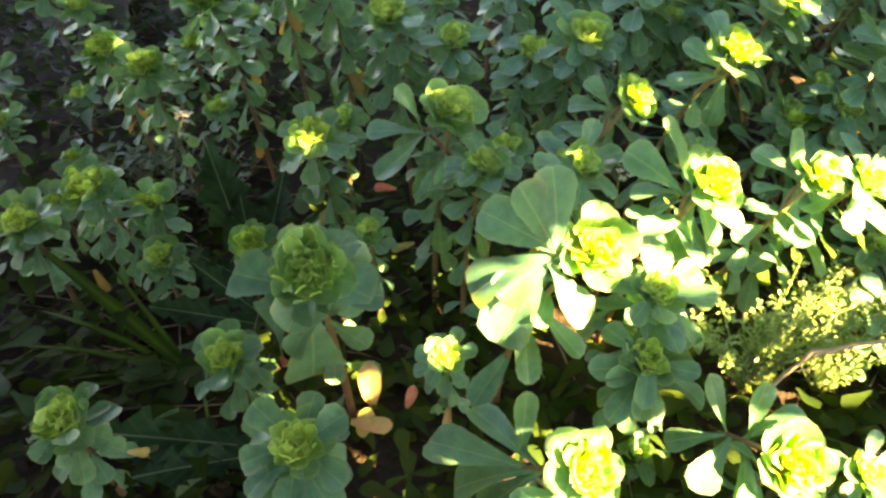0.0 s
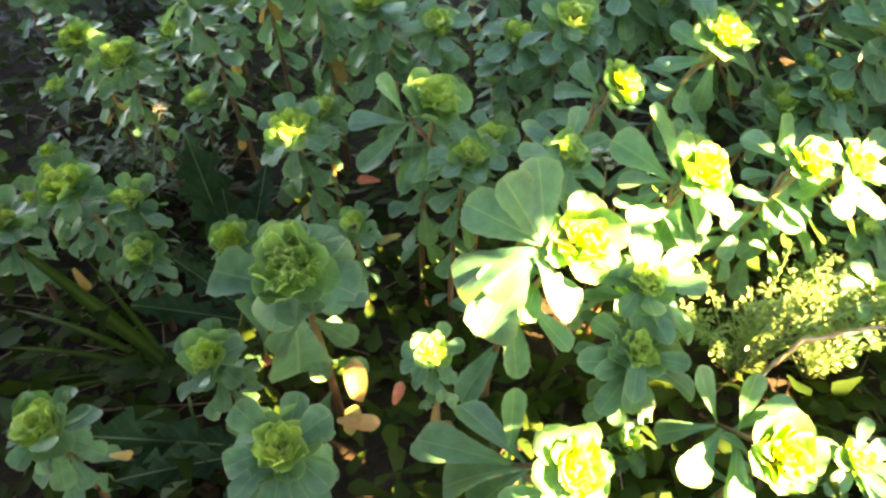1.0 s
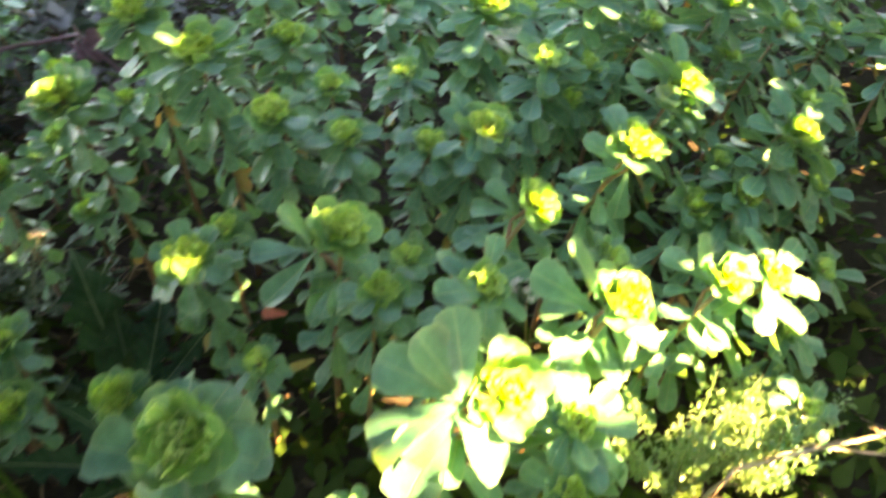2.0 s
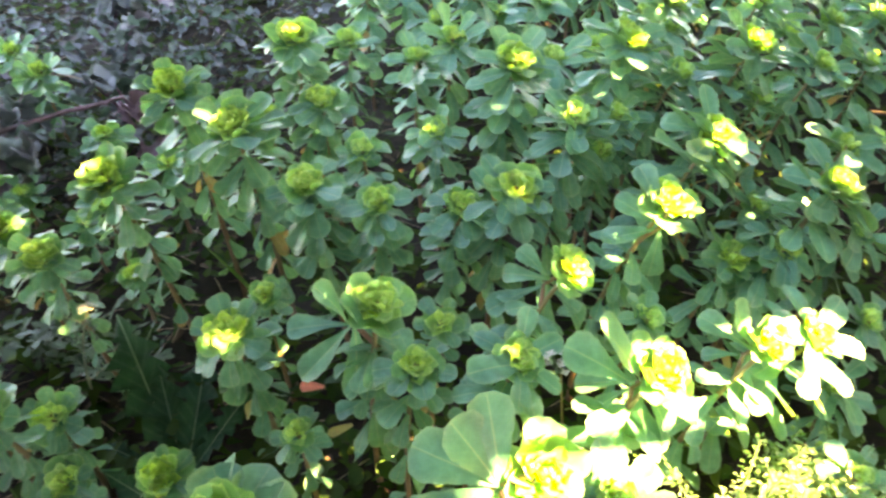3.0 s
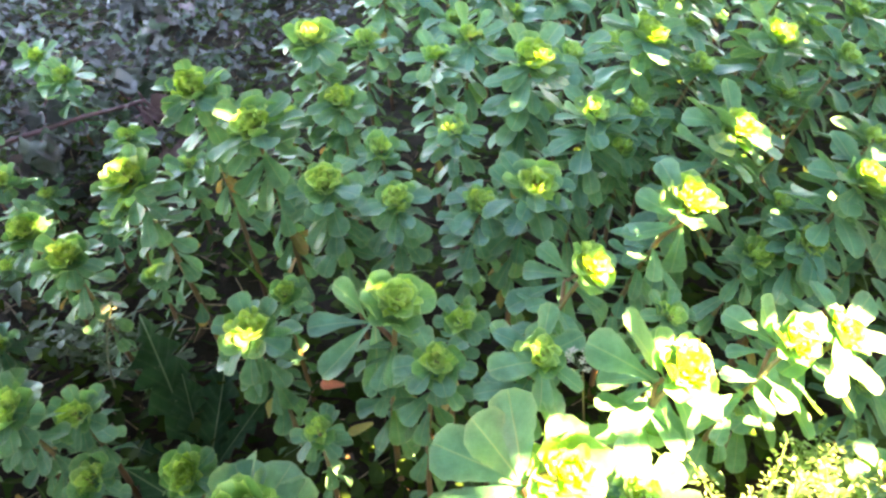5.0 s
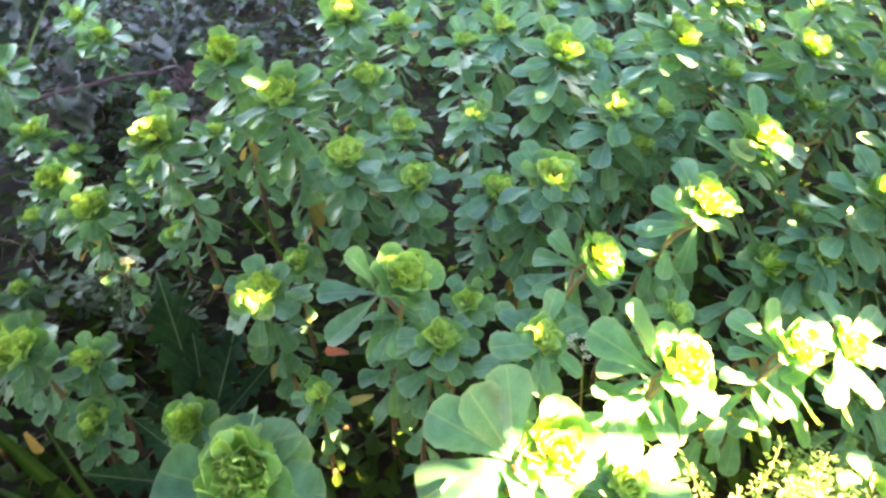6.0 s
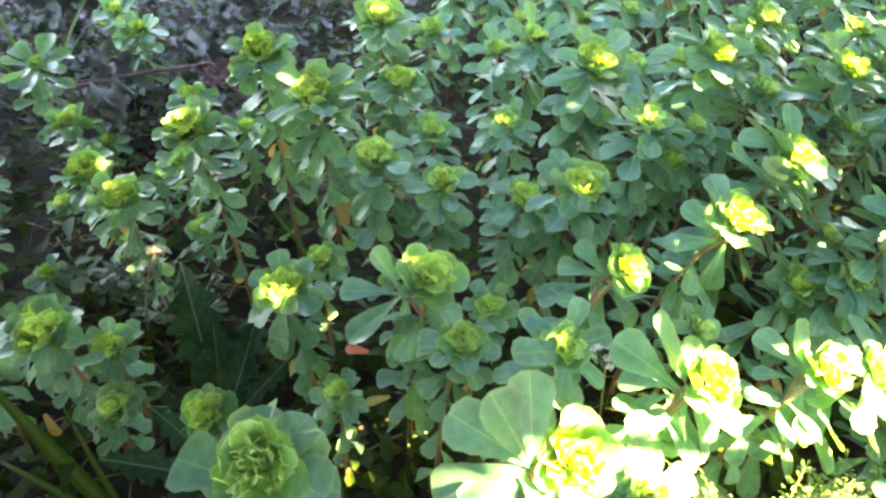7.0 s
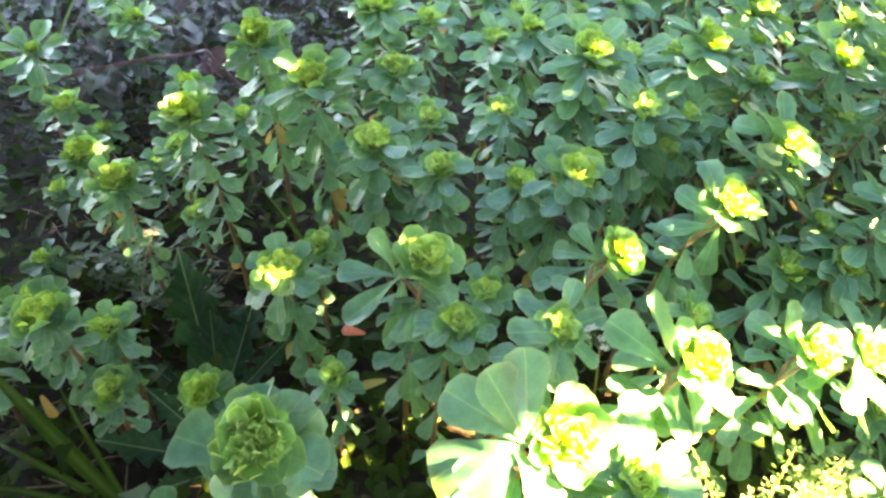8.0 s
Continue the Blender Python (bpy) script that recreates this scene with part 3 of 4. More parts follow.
# head place, head radius, leaf length, lean, leaves, rich head
PLANTS = [
    ((0.093, 0.316, 0.226), 0.0210, 0.043, (0.35, 0.02), 14, True),
    ((-0.071, 0.307, 0.221), 0.0255, 0.042, (-0.05, -0.05), 14, True),
    ((0.177, 0.371, 0.233), 0.0185, 0.042, (0.35, 0.0), 14, True),
    ((0.258, 0.396, 0.218), 0.0155, 0.034, (0.4, 0.0), 14, True),
    ((0.300, 0.409, 0.205), 0.0150, 0.032, (0.45, -0.05), 12, True),
    ((0.227, 0.504, 0.262), 0.0205, 0.036, (0.35, 0.05), 18, True),
    ((0.142, 0.452, 0.251), 0.0165, 0.034, (0.3, 0.0), 16, True),
    ((0.013, 0.428, 0.257), 0.0180, 0.036, (0.1, 0.0), 18, True),
    ((-0.095, 0.458, 0.221), 0.0175, 0.027, (-0.1, 0.0), 18, True),
    ((0.052, 0.456, 0.210), 0.0125, 0.020, (0.1, 0.0), 10, False),
    ((0.033, 0.396, 0.232), 0.0135, 0.024, (0.1, 0.0), 12, True),
    ((0.096, 0.388, 0.236), 0.0135, 0.026, (0.25, 0.0), 12, True),
    ((-0.082, 0.523, 0.198), 0.0120, 0.018, (0.0, 0.0), 10, False),
    ((0.124, 0.560, 0.252), 0.0205, 0.030, (0.15, 0.0), 20, True),
    ((0.081, 0.561, 0.240), 0.0150, 0.029, (0.15, 0.0), 18, True),
    ((0.013, 0.555, 0.255), 0.0145, 0.028, (0.05, 0.0), 18, True),
    ((-0.040, 0.562, 0.273), 0.0180, 0.031, (-0.05, 0.0), 20, True),
    ((-0.096, 0.608, 0.308), 0.0195, 0.034, (-0.05, 0.0), 22, True),
    ((-0.192, 0.574, 0.290), 0.0195, 0.028, (-0.12, 0.0), 20, True),
    ((-0.155, 0.665, 0.322), 0.0190, 0.031, (-0.05, 0.0), 22, True),
    ((-0.036, 0.705, 0.283), 0.0175, 0.029, (0.0, 0.0), 22, True),
    ((-0.088, 0.709, 0.268), 0.0130, 0.022, (0.0, 0.0), 16, False),
    ((0.002, 0.623, 0.267), 0.0135, 0.024, (0.0, 0.0), 18, False),
    ((0.068, 0.666, 0.258), 0.0130, 0.024, (0.0, 0.0), 18, False),
    ((0.060, 0.766, 0.296), 0.0140, 0.026, (0.05, 0.0), 18, False),
    ((-0.056, 0.740, 0.335), 0.0210, 0.032, (0.0, 0.0), 22, True),
    ((0.147, 0.690, 0.310), 0.0210, 0.034, (0.1, 0.0), 26, True),
    ((0.186, 0.618, 0.282), 0.0160, 0.030, (0.12, 0.0), 22, False),
    ((0.240, 0.663, 0.258), 0.0150, 0.026, (0.15, 0.0), 18, False),
    ((0.215, 0.634, 0.238), 0.0130, 0.022, (0.15, 0.0), 16, False),
    ((0.290, 0.574, 0.278), 0.0190, 0.038, (0.35, 0.08), 20, True),
    ((0.262, 0.715, 0.315), 0.0210, 0.034, (0.25, 0.05), 24, True),
    ((0.326, 0.785, 0.328), 0.0190, 0.030, (0.25, 0.05), 22, True),
    ((0.375, 0.690, 0.307), 0.0190, 0.032, (0.35, 0.08), 22, True),
    ((0.306, 0.692, 0.285), 0.0150, 0.028, (0.3, 0.05), 20, False),
    ((0.368, 0.655, 0.266), 0.0140, 0.022, (0.3, 0.05), 16, False),
    ((0.288, 0.506, 0.203), 0.0170, 0.026, (0.3, 0.0), 14, True),
    ((0.322, 0.498, 0.212), 0.0160, 0.026, (0.3, 0.0), 14, True),
    ((0.362, 0.512, 0.258), 0.0190, 0.034, (0.4, 0.05), 18, True),
    ((0.200, 0.451, 0.200), 0.0125, 0.020, (0.2, 0.0), 10, False),
    ((-0.248, 0.546, 0.240), 0.0165, 0.026, (-0.1, 0.0), 14, True),
    ((-0.315, 0.612, 0.228), 0.0165, 0.025, (-0.1, 0.0), 14, True),
    ((-0.226, 0.628, 0.158), 0.0130, 0.017, (0.0, 0.0), 8, False),
    ((-0.395, 0.680, 0.150), 0.0120, 0.017, (0.0, 0.0), 8, False),
    ((-0.357, 0.675, 0.246), 0.0140, 0.024, (-0.1, 0.0), 14, False),
    ((-0.258, 0.425, 0.200), 0.0180, 0.026, (-0.2, 0.0), 14, True),
    ((-0.229, 0.446, 0.168), 0.0150, 0.024, (-0.1, 0.0), 10, False),
    ((-0.212, 0.405, 0.148), 0.0150, 0.021, (0.0, 0.0), 8, False),
    ((-0.320, 0.424, 0.170), 0.0170, 0.026, (-0.1, 0.0), 12, True),
    ((-0.285, 0.456, 0.180), 0.0170, 0.026, (-0.1, 0.0), 12, True),
    ((-0.125, 0.368, 0.188), 0.0150, 0.018, (-0.1, 0.0), 8, True),
    ((-0.051, 0.406, 0.170), 0.0110, 0.018, (0.0, 0.0), 9, False),
    ((-0.125, 0.285, 0.170), 0.0145, 0.022, (-0.1, 0.0), 9, True),
    ((-0.209, 0.246, 0.163), 0.0170, 0.024, (-0.1, 0.0), 10, True),
    ((-0.070, 0.222, 0.174), 0.0165, 0.030, (0.0, 0.0), 12, True),
    ((0.006, 0.290, 0.163), 0.0105, 0.018, (0.0, 0.0), 10, True),
    ((0.075, 0.200, 0.184), 0.0175, 0.036, (0.3, 0.0), 10, True),
    ((0.195, 0.226, 0.146), 0.0195, 0.034, (0.4, -0.05), 10, True),
    ((0.137, 0.322, 0.186), 0.0150, 0.030, (0.1, 0.0), 12, True),
    ((0.129, 0.291, 0.158), 0.0150, 0.028, (0.05, 0.0), 10, True),
    ((0.129, 0.272, 0.086), 0.0110, 0.016, (0.0, 0.0), 6, False),
    ((0.262, 0.248, 0.100), 0.0130, 0.022, (0.1, 0.0), 7, False),
    ((0.300, 0.340, 0.150), 0.0120, 0.020, (0.2, 0.0), 8, False),
    ((-0.500, 0.865, 0.235), 0.0120, 0.040, (0.0, 0.0), 12, False),
    ((-0.420, 0.980, 0.245), 0.0150, 0.032, (0.0, 0.0), 14, False),
    ((-0.490, 1.060, 0.250), 0.0150, 0.032, (0.0, 0.0), 14, False),
    ((-0.400, 0.800, 0.165), 0.0110, 0.024, (0.0, 0.0), 8, False),
    ((-0.300, 0.720, 0.165), 0.0120, 0.024, (0.0, 0.0), 9, False),
    ((-0.365, 0.580, 0.130), 0.0110, 0.022, (0.0, 0.0), 7, False),
    ((-0.265, 0.700, 0.195), 0.0130, 0.026, (0.0, 0.0), 10, False),
    ((-0.215, 0.760, 0.205), 0.0130, 0.026, (0.0, 0.0), 12, False),
    ((-0.300, 0.830, 0.215), 0.0130, 0.028, (0.0, 0.0), 12, False),
    ((-0.190, 0.860, 0.225), 0.0130, 0.028, (0.0, 0.0), 12, False),
    ((-0.500, 0.710, 0.165), 0.0110, 0.026, (0.0, 0.0), 8, False),
    ((-0.450, 0.620, 0.150), 0.0110, 0.026, (0.0, 0.0), 8, False),
    ((-0.340, 0.500, 0.135), 0.0110, 0.024, (0.0, 0.0), 8, False),
    ((0.425, 0.600, 0.240), 0.0140, 0.032, (0.35, 0.05), 14, False),
    ((0.455, 0.705, 0.275), 0.0150, 0.032, (0.35, 0.05), 16, False),
    ((0.410, 0.535, 0.195), 0.0120, 0.030, (0.30, 0.05), 11, False),
    ((0.480, 0.640, 0.225), 0.0130, 0.030, (0.35, 0.05), 13, False),
    ((0.510, 0.790, 0.290), 0.0150, 0.032, (0.35, 0.05), 16, False),
    ((0.445, 0.825, 0.305), 0.0150, 0.032, (0.30, 0.05), 16, False),
    ((0.355, 0.600, 0.185), 0.0120, 0.028, (0.25, 0.05), 10, False),
    ((0.385, 0.465, 0.160), 0.0120, 0.028, (0.25, 0.05), 9, False),
    ((0.345, 0.430, 0.130), 0.0110, 0.030, (0.10, 0.05), 8, False),
]
# withered leaves: index of the plant, place, direction, length, red
WITHERED = [
    (1, (-0.098, 0.300, 0.152), (0.2, 0.1, -1), 0.018, True), (1, (-0.070, 0.268, 0.140), (0.5, -0.3, -0.5), 0.028, False),
    (1, (-0.055, 0.275, 0.118), (0.9, -0.2, 0.1), 0.034, False), (1, (-0.042, 0.288, 0.118), (0.05, -0.25, 1), 0.046, False), (1, (-0.050, 0.276, 0.100), (0.2, -0.3, 1), 0.036, False), (1, (-0.020, 0.285, 0.118), (0.3, 0.1, 1), 0.022, True), (7, (-0.022, 0.450, 0.120), (-1, -0.2, -0.2), 0.026, False),
    (7, (-0.030, 0.420, 0.195), (-1, 0.1, 0.1), 0.022, True), (18, (-0.182, 0.622, 0.198), (0.1, 0.1, -1), 0.030, False),
    (16, (-0.066, 0.612, 0.197), (-1, -0.2, -0.25), 0.028, False), (45, (-0.275, 0.415, 0.125), (0.3, -0.2, -1), 0.028, False),
    (55, (-0.010, 0.300, 0.140), (0.3, 0.3, 0.6), 0.022, True), (54, (-0.030, 0.215, 0.120), (0.6, -0.2, 0.4), 0.024, False),
    (13, (0.108, 0.600, 0.205), (-0.9, 0.3, -0.2), 0.022, False), (53, (-0.185, 0.250, 0.125), (0.8, 0.3, -0.6), 0.020, False),
]


# the large leaves under the heads that stand nearest: their common base, then their tips
WHORLS = {
    0: ((0.066, 0.312, 0.222), [(0.031, 0.318, 0.250), (0.050, 0.321, 0.262), (0.068, 0.326, 0.268), (0.017, 0.300, 0.222), (0.038, 0.297, 0.205), (0.036, 0.286, 0.180), (0.086, 0.288, 0.193)]),
    1: ((-0.076, 0.311, 0.194), [(-0.121, 0.302, 0.165), (-0.069, 0.278, 0.145), (-0.036, 0.318, 0.182), (-0.047, 0.326, 0.204), (-0.120, 0.325, 0.195), (-0.091, 0.349, 0.225)]),
    2: ((0.160, 0.375, 0.215), [(0.126, 0.378, 0.250), (0.141, 0.368, 0.272), (0.128, 0.381, 0.222), (0.137, 0.375, 0.202), (0.149, 0.358, 0.175), (0.172, 0.358, 0.175), (0.190, 0.360, 0.180), (0.196, 0.355, 0.215)]),
    3: ((0.246, 0.405, 0.200), [(0.223, 0.420, 0.225), (0.232, 0.412, 0.240), (0.222, 0.412, 0.200), (0.244, 0.395, 0.165), (0.264, 0.400, 0.160), (0.272, 0.398, 0.185)]),
    5: ((0.219, 0.500, 0.240), [(0.190, 0.512, 0.262), (0.178, 0.500, 0.238), (0.210, 0.515, 0.285), (0.249, 0.505, 0.215), (0.262, 0.508, 0.230), (0.214, 0.490, 0.200)]),
    6: ((0.127, 0.470, 0.222), [(0.113, 0.475, 0.252), (0.098, 0.472, 0.238), (0.085, 0.465, 0.215), (0.122, 0.455, 0.185), (0.156, 0.460, 0.192), (0.145, 0.450, 0.210)]),
    7: ((-0.008, 0.442, 0.228), [(-0.047, 0.438, 0.238), (-0.018, 0.438, 0.265), (-0.040, 0.425, 0.200), (-0.006, 0.418, 0.190), (0.030, 0.428, 0.215), (0.030, 0.442, 0.240)]),
    56: ((0.045, 0.217, 0.158), [(0.048, 0.244, 0.185), (0.023, 0.250, 0.168), (-0.003, 0.240, 0.152), (0.005, 0.222, 0.140), (0.018, 0.208, 0.132), (0.052, 0.195, 0.135)]),
    57: ((0.169, 0.255, 0.132), [(0.136, 0.258, 0.122), (0.157, 0.275, 0.160), (0.142, 0.219, 0.138), (0.167, 0.208, 0.132), (0.185, 0.266, 0.165), (0.200, 0.250, 0.160)]),
}


def build_spurges():
    for i, (head, radius, length, lean, count, rich) in enumerate(PLANTS):
        tall = head[2] > 0.2
        label = ("tall" if tall else "low") + " spurge weed with reddish stem and " + ("full" if rich else "small") + " yellow-green head"
        spurge(head, radius, length, lean, count, rich, i, [w[1:] for w in WITHERED if w[0] == i], label, whorl=WHORLS.get(i))
    # the stand goes on behind
    rng = random.Random(11)
    spots = [p[0] for p in PLANTS]
    tries = 0
    while len(spots) < len(PLANTS) + 58 and tries < 4000:
        tries += 1
        x, y = rng.uniform(-0.25, 1.05), rng.uniform(0.72, 1.5)
        if x < -0.15 + 0.25 * (y - 0.72) or abs(x) > 0.25 + 0.62 * y:
            continue
        if min((x - q[0]) ** 2 + (y - q[1]) ** 2 for q in spots) < 0.070 ** 2:
            continue
        z = rng.uniform(0.24, 0.32) - 0.06 * max(0.0, min(1.0, 4 * (x - 0.4)))
        spots.append((x, y, z))
        lean = 0.05 + 0.3 * max(0, x)
        spurge((x, y, z), rng.uniform(0.013, 0.02), rng.uniform(0.032, 0.04), (lean, 0.03), 13, False, 100 + len(spots))


build_spurges()


# ---------------------------------------------------------------- other weeds
def lobed(s):
    """The outline of a dandelion leaf: a narrow foot, shallow teeth that point back and a pointed end."""
    tooth = (s * 7.0) % 1.0
    body = (0.16 + 1.02 * s ** 0.9) if s < 0.62 else 0.82 * (1 - ((s - 0.62) / 0.385) ** 1.7) + 0.02
    return body * (0.42 + 0.60 * (1 - tooth) ** 0.9 if s < 0.88 else 0.8)


def grassy(s):
    """The outline of a grass blade that tapers to a fine tip."""
    return (0.55 + 0.9 * s) if s < 0.35 else 0.865 * (1 - (s - 0.35) / 0.66) ** 0.75


def dandelion(foot, leaves, label):
    plant = thing("dandelion", foot, label, "weed", "dandelions")
    for i, (tip, lift, width) in enumerate(leaves):
        way = Vector(tip) - Vector(foot)
        me = mesh("leaf", *blade(lobed, width * 1.75, lift, 0.30, 0.0, 0.0, 0.28, 44, 7, 60 + i), DANDELION)
        start = way.normalized()
        start.z -= lift * 0.5
        part("leaf", me, plant, leaf_pose((0, 0, 0), start, (0.1, -0.5, 1), way.length * 1.03))


def grass_tuft(foot, blades, label):
    plant = thing("grass_tuft", foot, label, "grass", "grass tufts")
    for i, (tip, sag, width) in enumerate(blades):
        way = Vector(tip) - Vector(foot)
        me = mesh("blade", *blade(grassy, width * 1.1, -1.5 * sag, 0.35, 0.0, 0.0, 0.02, 16, 3, 90 + i), GRASS)
        start = way.normalized()
        start.z += sag * 0.75
        part("blade", me, plant, leaf_pose((0, 0, 0), start, (0.0, -0.3, 1), way.length * 1.04))


def small_leaves(rng, centre, spread, count, size, stems=8, material=WEED, name="small_leaved_weed", label="", foot=None):
    """A low branching weed with very many small leaves."""
    centre = Vector(centre)
    foot = Vector(foot) if foot else Vector((centre.x, centre.y, ground_at(centre.x, centre.y) - 0.002))
    plant = thing(name, foot, label, "weed")
    leaves = []
    tips = []
    for k in range(stems):
        tip = centre + Vector((rng.uniform(-1, 1) * spread[0], rng.uniform(-1, 1) * spread[1], rng.uniform(-0.3, 1) * spread[2])) - foot
        tips.append(tip)
        mid = tip * 0.55 + Vector((0, 0, 0.014))
        pts = [2 * u * (1 - u) * mid + u * u * tip for u in [i / 6 for i in range(7)]]
        part("stem", mesh("stem", *tube(pts, [0.0009 - 0.00008 * i for i in range(7)], 5), WEED_STEM), plant)
        for q in range(count // stems):
            u = rng.uniform(0.06, 1.0) ** 0.7
            p = 2 * u * (1 - u) * mid + u * u * tip
            a = rng.uniform(0, 6.28)
            way = Vector((math.cos(a), math.sin(a), rng.uniform(-0.1, 0.9)))
            p = p + way * rng.uniform(0.0, 0.9) * size
            s = size * rng.uniform(0.6, 1.2)
            v, f = blade(spatulate, 0.33, rng.uniform(-0.7, 0.4), 0.2, 0.0, 0.0, 0.0, 5, 3, q)
            leaves.append((v, f, leaf_pose(p, way, (rng.uniform(-0.5, 0.5), rng.uniform(-0.5, 0.5), 1), s)))
    part("foliage", joined("foliage", leaves, material), plant, kind="stuff")
    return plant


def shepherds_purse(foot, tip):
    """A thin flowering stalk with small heart-shaped pods and a tuft of white flowers."""
    rng = random.Random(8)
    foot, tip = Vector(foot), Vector(tip)
    plant = thing("shepherds_purse", foot, "thin flowering weed stalk with heart-shaped pods and white flowers", "weed")
    top = tip - foot
    mid = top * 0.5 + Vector((-0.012, 0.0, 0.01))
    pts = [2 * u * (1 - u) * mid + u * u * top for u in [i / 9 for i in range(10)]]
    part("stem", mesh("stem", *tube(pts, [0.0011 - 0.00006 * i for i in range(10)], 6), stem_material("pod_stem", (0.12, 0.16, 0.08), (0.16, 0.2, 0.12))), plant)
    pod = mesh("pod", [(0, 0, 0.0003), (0.6, 0.42, 0.08), (1, 0.36, 0.06), (0.86, 0, 0.1), (1, -0.36, 0.06), (0.6, -0.42, 0.08), (0.6, 0, -0.1), (0.6, 0, 0.2)],
               [(0, 7, 1), (1, 7, 2), (2, 7, 3), (3, 7, 4), (4, 7, 5), (5, 7, 0), (0, 1, 6), (1, 2, 6), (2, 3, 6), (3, 4, 6), (4, 5, 6), (5, 0, 6)], SILVER)
    for k in range(20):
        u = 0.35 + 0.58 * k / 19
        p = 2 * u * (1 - u) * mid + u * u * top
        a = k * GOLDEN
        way = Vector((math.cos(a), math.sin(a), 0.45))
        tipk = p + way * 0.010
        part("pod_stalk", mesh("pod_stalk", *tube([p, p + way * 0.006, tipk], [0.0004] * 3, 4), SILVER), plant)
        part("pod", pod, plant, leaf_pose(tipk, way + Vector((0, 0, 0.4)), (-0.4, -0.4, 1), rng.uniform(0.005, 0.0075)))
    petal = mesh("petal", *blade(spatulate, 0.42, -0.3, 0.1, 0, 0, 0, 4, 3, 1), PETAL)
    for k in range(10):
        a = k * GOLDEN
        r = 0.0024 * math.sqrt(k)
        c = top + Vector((r * math.cos(a), r * math.sin(a), 0.003 - 0.25 * r))
        for q in range(4):
            b = a + q * 1.57
            part("petal", petal, plant, leaf_pose(c, (math.cos(b), math.sin(b), 0.5), (0, 0, 1), 0.0024))


def white_cluster(foot, tip):
    foot, tip = Vector(foot), Vector(tip)
    plant = thing("white_flowering_weed", foot, "thin weed stalk topped by a cluster of tiny white flowers", "weed")
    top = tip - foot
    part("stem", mesh("stem", *tube([(0, 0, 0), top * 0.5 + Vector((0.006, 0, 0)), top], [0.001, 0.0008, 0.0006], 5), STEM), plant)
    rng = random.Random(5)
    petal = mesh("petal", *blade(spatulate, 0.40, -0.2, 0.1, 0, 0, 0, 4, 3, 2), PETAL)
    for k in range(14):
        c = top + Vector((rng.uniform(-0.009, 0.009), rng.uniform(-0.006, 0.006), rng.uniform(-0.006, 0.005)))
        part("flower_stalk", mesh("flower_stalk", *tube([top - Vector((0, 0, 0.01)), c], [0.0003, 0.0003], 4), SILVER), plant)
        for q in range(4):
            b = k + q * 1.57
            part("petal", petal, plant, leaf_pose(c, (math.cos(b), math.sin(b), 0.4), (0, -0.3, 1), 0.0028))


def stalk(name, points, radius, material, label, category, twigs=0, seed=0):
    rng = random.Random(seed)
    pts = [Vector(p) for p in points]
    ob = thing(name, pts[0], label, category)
    fine = []
    for a, b in zip(pts, pts[1:]):
        fine += [a.lerp(b, k / 5) + Vector((rng.uniform(-1, 1), rng.uniform(-1, 1), rng.uniform(-1, 1))) * radius * 0.5 for k in range(5)]
    fine.append(pts[-1])
    part("stalk", mesh("stalk", *tube([p - pts[0] for p in fine], [radius * (1.15 - 0.5 * i / len(fine)) for i in range(len(fine))], 6), material), ob)
    for k in range(twigs):
        p = rng.choice(fine[2:]) - pts[0]
        q = p + Vector((rng.uniform(-0.02, 0.03), rng.uniform(-0.015, 0.015), rng.uniform(-0.004, 0.014)))
        part("twig", mesh("twig", *tube([p, (p + q) / 2 + Vector((0, 0, 0.002)), q], [radius * 0.5, radius * 0.4, radius * 0.2], 5), material), ob)
    return ob


def dead_weed(foot, tip, count, size, seed, label, stem=PURPLE, leaf=GREYDRY):
    """A withered weed: a stalk with grey hanging leaves."""
    rng = random.Random(seed)
    foot, tip = Vector(foot), Vector(tip)
    plant = thing("withered_weed", foot, label, "weed", "withered weeds")
    top = tip - foot
    mid = top * 0.5 + Vector((0, 0, 0.02))
    pts = [2 * u * (1 - u) * mid + u * u * top for u in [i / 6 for i in range(7)]]
    part("stalk", mesh("stalk", *tube(pts, [0.003 - 0.0002 * i for i in range(7)], 6), stem), plant)
    shapes = [mesh("leaf", *blade(lance if k % 2 else ovate, 0.22 + 0.06 * k, -1.1 + 0.7 * k, 0.7, 0.2, 0.06, 0.55, 11, 5, seed * 5 + k, 0.6 * (k - 1)), leaf) for k in range(3)]
    for k in range(count):
        u = rng.uniform(0.1, 1.0)
        p = 2 * u * (1 - u) * mid + u * u * top
        a = rng.uniform(0, 6.28)
        part("leaf", rng.choice(shapes), plant, leaf_pose(p, (math.cos(a), math.sin(a), rng.uniform(-0.5, 0.6)), (rng.uniform(-0.6, 0.6), -0.3, 1), size * rng.uniform(0.6, 1.2)))


dandelion((-0.165, 0.455, 0.066), [((-0.222, 0.570, 0.150), 0.35, 0.120), ((-0.150, 0.545, 0.130), 0.2, 0.129), ((-0.110, 0.500, 0.110), -0.2, 0.110), ((-0.190, 0.535, 0.120), 0.3, 0.120), ((-0.235, 0.480, 0.085), -0.5, 0.101), ((-0.120, 0.420, 0.080), -0.5, 0.092)], "dandelion rosette of long dark toothed leaves in shade")
dandelion((-0.135, 0.405, 0.066), [((-0.225, 0.385, 0.105), -0.3, 0.110), ((-0.175, 0.350, 0.095), -0.4, 0.100), ((-0.095, 0.365, 0.095), -0.3, 0.100), ((-0.205, 0.430, 0.115), -0.2, 0.110), ((-0.130, 0.335, 0.085), -0.4, 0.090)], "dandelion rosette of dark toothed leaves beside grass")
